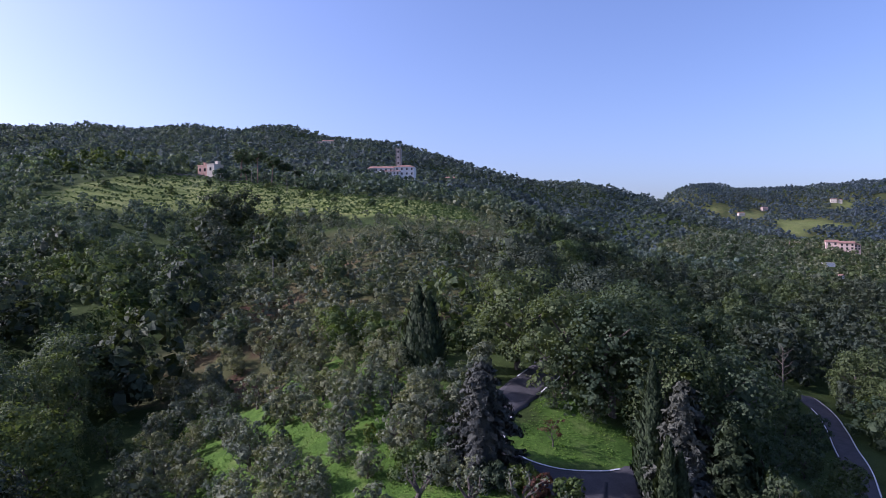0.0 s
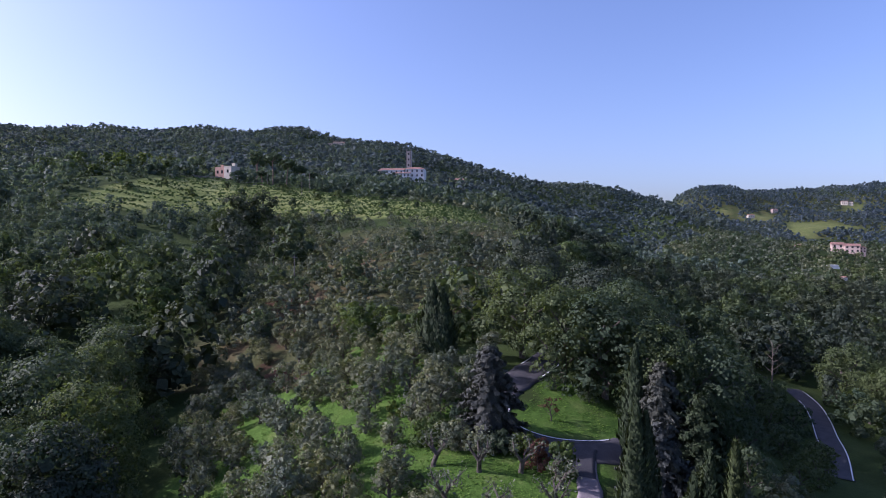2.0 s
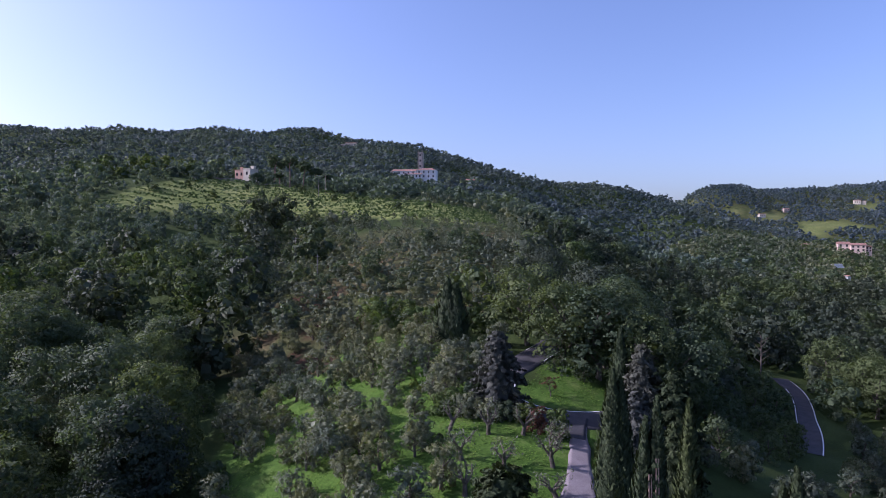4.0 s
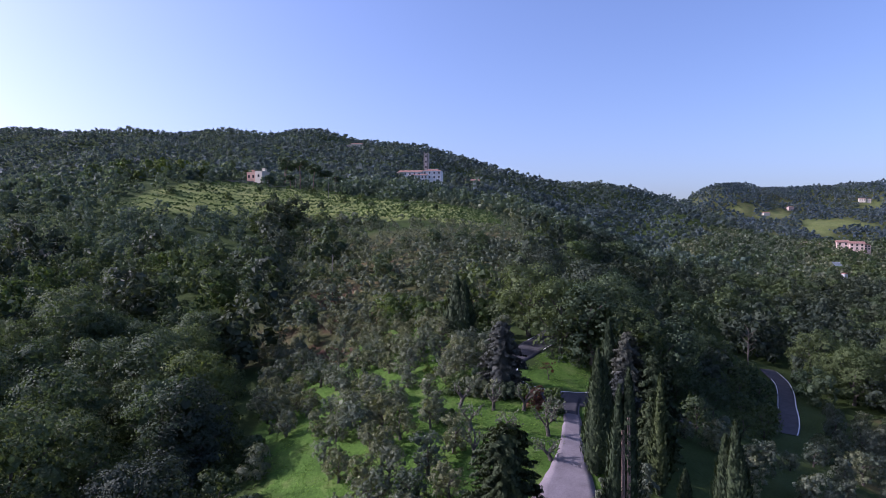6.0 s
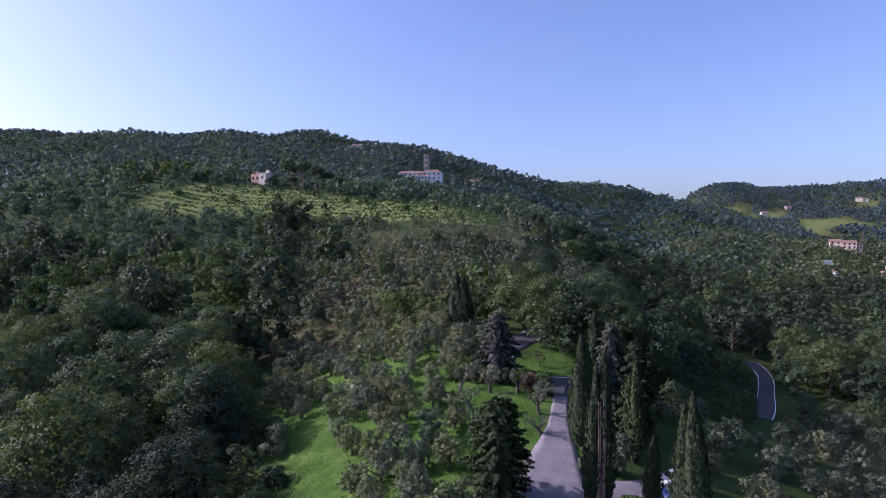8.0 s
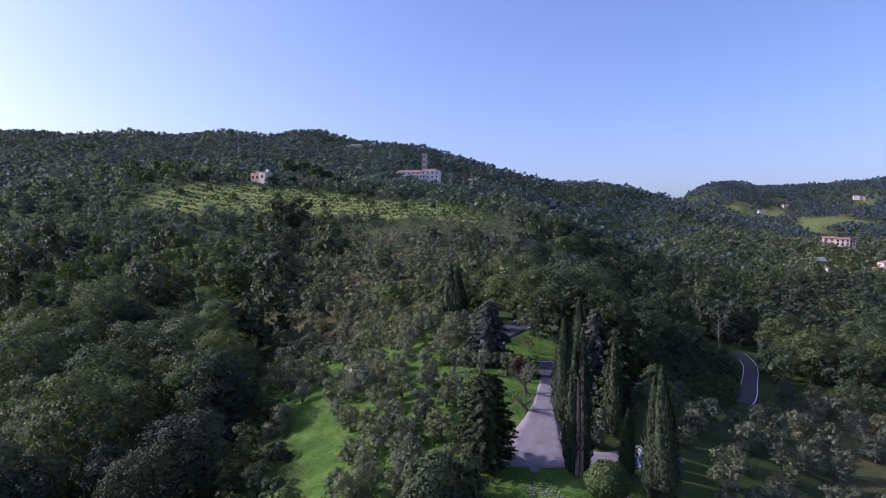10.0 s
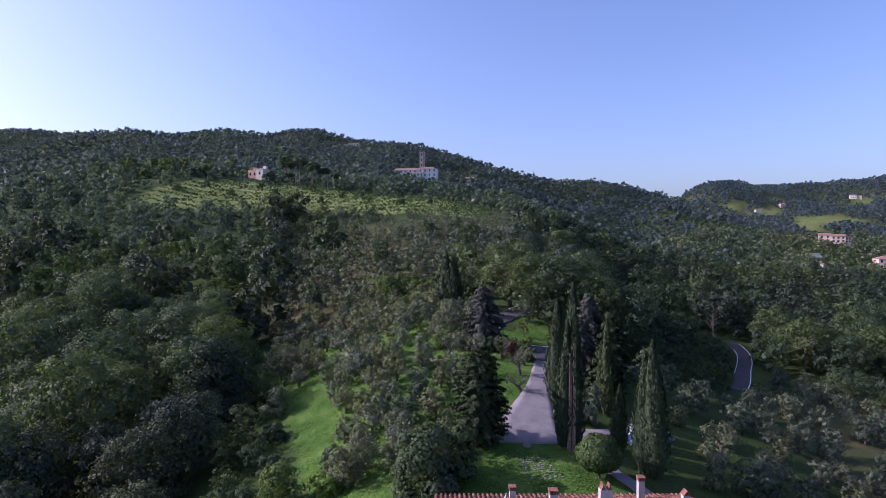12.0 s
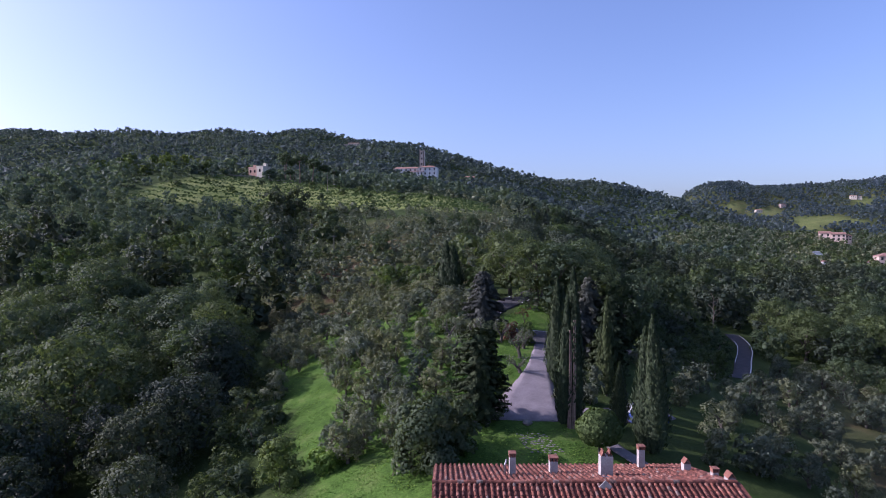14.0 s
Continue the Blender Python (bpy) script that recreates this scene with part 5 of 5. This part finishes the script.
chimney(4.75, 40.3, 0.42, 0.5, 7.2, "arch", "slender grey rendered chimney with a brick top")
chimney(7.7, 41.0, 0.56, 0.55, 6.65, "arch", "square grey chimney with an open brick top")
chimney(11.1, 40.0, 0.86, 0.6, 7.4, "peaks", "wide grey chimney with leaning tile caps")
chimney(14.6, 43.3, 0.46, 0.5, 6.6, "arch", "tall slender grey rendered chimney")
chimney(17.4, 42.0, 0.5, 0.5, 6.1, "gable", "small grey chimney with a tile gable cap")
chimney(18.35, 39.6, 0.4, 0.45, 6.4, "arch", "low grey chimney at the roof's end")
chimney(18.3, 37.4, 0.5, 0.55, 6.95, "gable", "grey chimney with a red tile cap at the roof's end")
pipe = thing("flue_pipe", Matrix.Translation((4.2, 39.9, on_roof(39.9))), "thin grey metal flue pipe beside a chimney", "pipe")
bm = bmesh.new()
tube(bm, [(0, 0, -0.2), (0, 0, 0.75), (0.1, 0.05, 0.95), (0.12, 0.08, 1.1)], [0.07] * 4, 10)
part("pipe", bm, RIM, pipe)
dish = thing("antenna", Matrix.Translation((10.1, 36.4, on_roof(36.4))), "grey diamond-shaped antenna panel on a thin mast", "antenna")
bm = bmesh.new()
tube(bm, [(0, 0.1, -0.2), (0, 0.1, 0.95)], [0.025, 0.02], 8)
part("mast", bm, RIM, dish)
bm = bmesh.new()
box(bm, -0.31, 0.31, -0.03, 0.03, -0.31, 0.31, 0.02)
bmesh.ops.transform(bm, verts=bm.verts, matrix=Matrix.Translation((0, 0.03, 0.12)) @ Matrix.Rotation(radians(45), 4, "Y"))
part("panel", bm, LIME, dish, "flat grey panel")
bm = bmesh.new()
for z in (0.75, 0.85):
    tube(bm, [(-0.25, 0.1, z), (0.25, 0.1, z)], [0.01, 0.01], 5)
part("cross_bar", bm, RIM, dish)

# ---- far buildings ----
SHADE, st, sb = material("window_glass", 0.15)
sb.inputs["Base Color"].default_value = (0.03, 0.03, 0.035, 1)


def building(name, label, m, blocks, category="house"):
    """blocks: x, y, width, depth, height, roof ('gable', 'flat', 'hip'), wall material, windows as (columns, rows)."""
    t = thing(name, m, label, category)
    for x, y, w, d, h, kind, wall, (cols, rows) in blocks:
        bm = bmesh.new()
        box(bm, x - w / 2, x + w / 2, y - d / 2, y + d / 2, -4, h)
        body = part("wall", bm, wall, t)
        o = 0.4
        bm = bmesh.new()
        if kind == "flat":
            box(bm, x - w / 2 - 0.15, x + w / 2 + 0.15, y - d / 2 - 0.15, y + d / 2 + 0.15, h, h + 0.4)
        else:
            rise = min(w, d) * 0.16 + 0.3
            ins = min(w, d) * 0.5 if kind == "hip" else 0.0
            along = w >= d
            lo = [bm.verts.new((x + sx * (w / 2 + o), y + sy * (d / 2 + o), h - 0.05)) for sx, sy in ((-1, -1), (1, -1), (1, 1), (-1, 1))]
            if along:
                hi = [bm.verts.new((x + s * (w / 2 + o - ins), y, h + rise)) for s in (-1, 1)]
                fs = [(lo[0], lo[1], hi[1], hi[0]), (lo[2], lo[3], hi[0], hi[1]), (lo[1], lo[2], hi[1]), (lo[3], lo[0], hi[0])]
            else:
                hi = [bm.verts.new((x, y + s * (d / 2 + o - ins), h + rise)) for s in (-1, 1)]
                fs = [(lo[1], lo[2], hi[1], hi[0]), (lo[3], lo[0], hi[0], hi[1]), (lo[0], lo[1], hi[0]), (lo[2], lo[3], hi[1])]
            for f in fs:
                bm.faces.new(f)
            bm.faces.new(lo[::-1])
        part("roof", bm, TILE if kind != "flat" else wall, t, "faded red tile roof" if kind != "flat" else "")
        for i in range(cols):
            for j in range(rows):
                wx, wz = x - w / 2 + w * (i + 0.5) / cols, h * (j + 0.55) / rows
                ww, wh = min(1.0, w / cols * 0.4), min(1.5, h / rows * 0.5)
                bm = bmesh.new()
                box(bm, wx - ww / 2 - 0.12, wx + ww / 2 + 0.12, y - d / 2 - 0.06, y - d / 2 + 0.05, wz - wh / 2 - 0.12, wz + wh / 2 + 0.12)
                win = part("window", bm, STONE, t, "stone window frame")
                bm = bmesh.new()
                box(bm, wx - ww / 2, wx + ww / 2, y - d / 2 - 0.075, y - d / 2 - 0.02, wz - wh / 2, wz + wh / 2)
                part("pane", bm, SHADE, win, "dark pane")
    return t


def site(x, y, turn=0.0, lift=0.0):
    return pose(x, y, gz(x, y) + lift, 0, 0, turn)


VX, VY = -108.0, 350.0
PINK = surface("rose_plaster", (0.56, 0.34, 0.26), (0.66, 0.43, 0.33), 0.5, 0.9, 0.1)
building("villa", "pink and cream villa with a small tower on the hill", site(VX, VY, -22, 1.7), [
    (-2.6, 0, 6.0, 7, 4.6, "flat", PINK, (2, 1)), (3.2, -0.8, 4.6, 7, 5.0, "flat", CREAM, (1, 1)), (-5.0, 1.2, 1.1, 1.1, 6.4, "flat", PINK, (0, 0)), (3.4, 0.8, 1.8, 1.9, 6.8, "flat", CREAM, (0, 0))])
building("church", "long pale church building with a square stone bell tower", site(-22, 520, -9, -0.5), [
    (-9.5, 0, 20, 10, 6.6, "gable", WHITE, (5, 2)), (9.5, 0, 16, 10, 7.4, "hip", WHITE, (4, 2)), (-1, -6, 14, 3.0, 3.6, "gable", WHITE, (5, 1)), (2.4, 7.2, 4.2, 4.2, 23.0, "flat", LIME, (1, 5)),
    (0.8, 5.5, 0.8, 0.8, 24.4, "flat", STONE, (0, 0)), (4.0, 5.5, 0.8, 0.8, 24.4, "flat", STONE, (0, 0)), (-19.8, -2.6, 2.0, 5.5, 6.2, "flat", PLASTER, (0, 0))], "church")
building("hill_house", "small low house with a red roof in the wood", site(26, 640, 0, 1.5), [(0, 0, 15, 8, 3.4, "gable", PLASTER, (4, 1)), (10, 1, 4, 5, 2.8, "gable", CREAM, (1, 1))])
building("hill_house", "pale low house high on the wooded slope", site(-135, 900, 0, 5), [(0, 0, 16, 8, 4.6, "gable", CREAM, (4, 1)), (-16, 2, 12, 6, 3.6, "flat", LIME, (3, 1))])
building("white_house", "small white house with a low red roof above the valley", site(270, 458, -20, 0.6), [(0, 0, 6, 6, 3.2, "gable", WHITE, (2, 1)), (6, 1, 5, 5, 2.6, "gable", WHITE, (1, 1))])
building("pink_house", "large pink country house above the valley", site(280, 424, -28, 0.3), [(-5, 2, 7, 7, 5.4, "gable", PLASTER, (2, 2)), (3, 0, 8.6, 7, 4.6, "gable", PLASTER, (3, 2)), (9, 0.5, 3.6, 5, 3.6, "gable", PLASTER, (2, 2))])
building("pink_house", "pink two-storey house with a red roof among olives", site(262, 350, -18, 0.3), [(3, 0, 15, 10, 6.4, "hip", PLASTER, (5, 2)), (-6, 1, 4, 6, 2.6, "gable", LIME, (1, 1))])
building("shed", "low pale shed among the olives", site(238, 376, -10, 0.6), [(0, 0, 6, 3, 1.4, "flat", WHITE, (0, 0))], "shed")
building("shed", "small white hut among the olives", site(218, 338, 0, 0.4), [(0, 0, 1.8, 2.4, 2.6, "gable", WHITE, (0, 0))], "shed")
building("distant_house", "small pink house on the far hillside", site(832, 1450, 0, 0), [(0, 0, 13, 10, 9, "hip", PLASTER, (3, 2))])
building("distant_house", "pale house among fields on the far hillside", site(1040, 1500, -25, 0), [(0, 0, 14, 10, 8, "gable", CREAM, (3, 2)), (14, 2, 9, 8, 6, "gable", CREAM, (2, 1))])
building("distant_house", "pale low house across the valley", site(720, 1350, 0, 0), [(0, 0, 14, 9, 6, "gable", CREAM, (3, 1))])

bm = bmesh.new()
for i in range(16):
    x = -122 + 2.0 * i
    box(bm, x, x + 1.99, 340.0, 340.6, gz(x, 340.3) - 1.5, gz(x, 340.3) + 0.9)
wall = new("terrace_wall", bpy.data.meshes.new("terrace_wall"))
bm.to_mesh(wall.data)
bm.free()
wall.data.materials.append(STONE)
tagged(wall, "grey stone terrace wall above the vineyard", "wall", kind="structure")

# ---- umbrella pines round the villa, poles ----


def umbrella_pine(seed, height, wide):
    rr = np.random.default_rng(seed)
    t = thing("umbrella_pine", Matrix(), "tall umbrella pine with a flat dark crown and bare trunk", "tree", "pines beside the villa")
    bm = bmesh.new()
    top = Vector((rr.normal() * 0.6, rr.normal() * 0.6, height * 0.72))
    tube(bm, [(0, 0, -0.5), top * 0.5 + Vector((0.3, 0, 0)), top], [0.35, 0.28, 0.2], 7)
    for k in range(6):
        a = k * 1.05
        tube(bm, [top - Vector((0, 0, 0.4)), top + Vector((math.cos(a) * wide * 0.6, math.sin(a) * wide * 0.6, height * 0.15))], [0.14, 0.05], 5)
    part("trunk", bm, PALE_BARK, t)
    v, f, nv = crown(rr, height, wide, 9, 900, 0.55, 0.6, 0.7, 0.62, 0.7)
    v = v + np.array([top.x, top.y, 0])
    c = new("crown", arrays_to_mesh("crown", v, f, OAK, np.full(len(v), 0.2), normals=nv))
    c.parent = t
    return t


for i, (x, y, h, w) in enumerate([(-94, 352, 15.5, 5.2), (-86, 356, 18.5, 6.0), (-77, 349, 15.5, 5.2), (-70, 351, 13, 4.4), (-99, 340, 6.5, 3.0), (-97, 364, 18, 5.4), (-64, 354, 9, 3.2), (-89, 346, 8, 3.4)]):
    set_tree(umbrella_pine(90 + i, h, w), x, y, i)
WOODEN = surface("grey_wood", (0.16, 0.14, 0.12), (0.28, 0.26, 0.23), 2.0, 0.9, 0.2)
for x, y, h in ((-62, 318, 8.5), (-84, 338, 6.0), (-45, 203, 9.0), (-31, 168, 8.0), (-60, 326, 9.5)):
    t = thing("utility_pole", Matrix.Translation((x, y, gz(x, y))), "weathered wooden utility pole on the slope", "pole", "utility poles")
    bm = bmesh.new()
    tube(bm, [(0, 0, -0.5), (0, 0, h)], [0.13, 0.09], 8)
    part("post", bm, WOODEN, t)
    bm = bmesh.new()
    box(bm, -0.6, 0.6, -0.06, 0.06, h - 0.5, h - 0.38)
    part("cross_arm", bm, WOODEN, t)
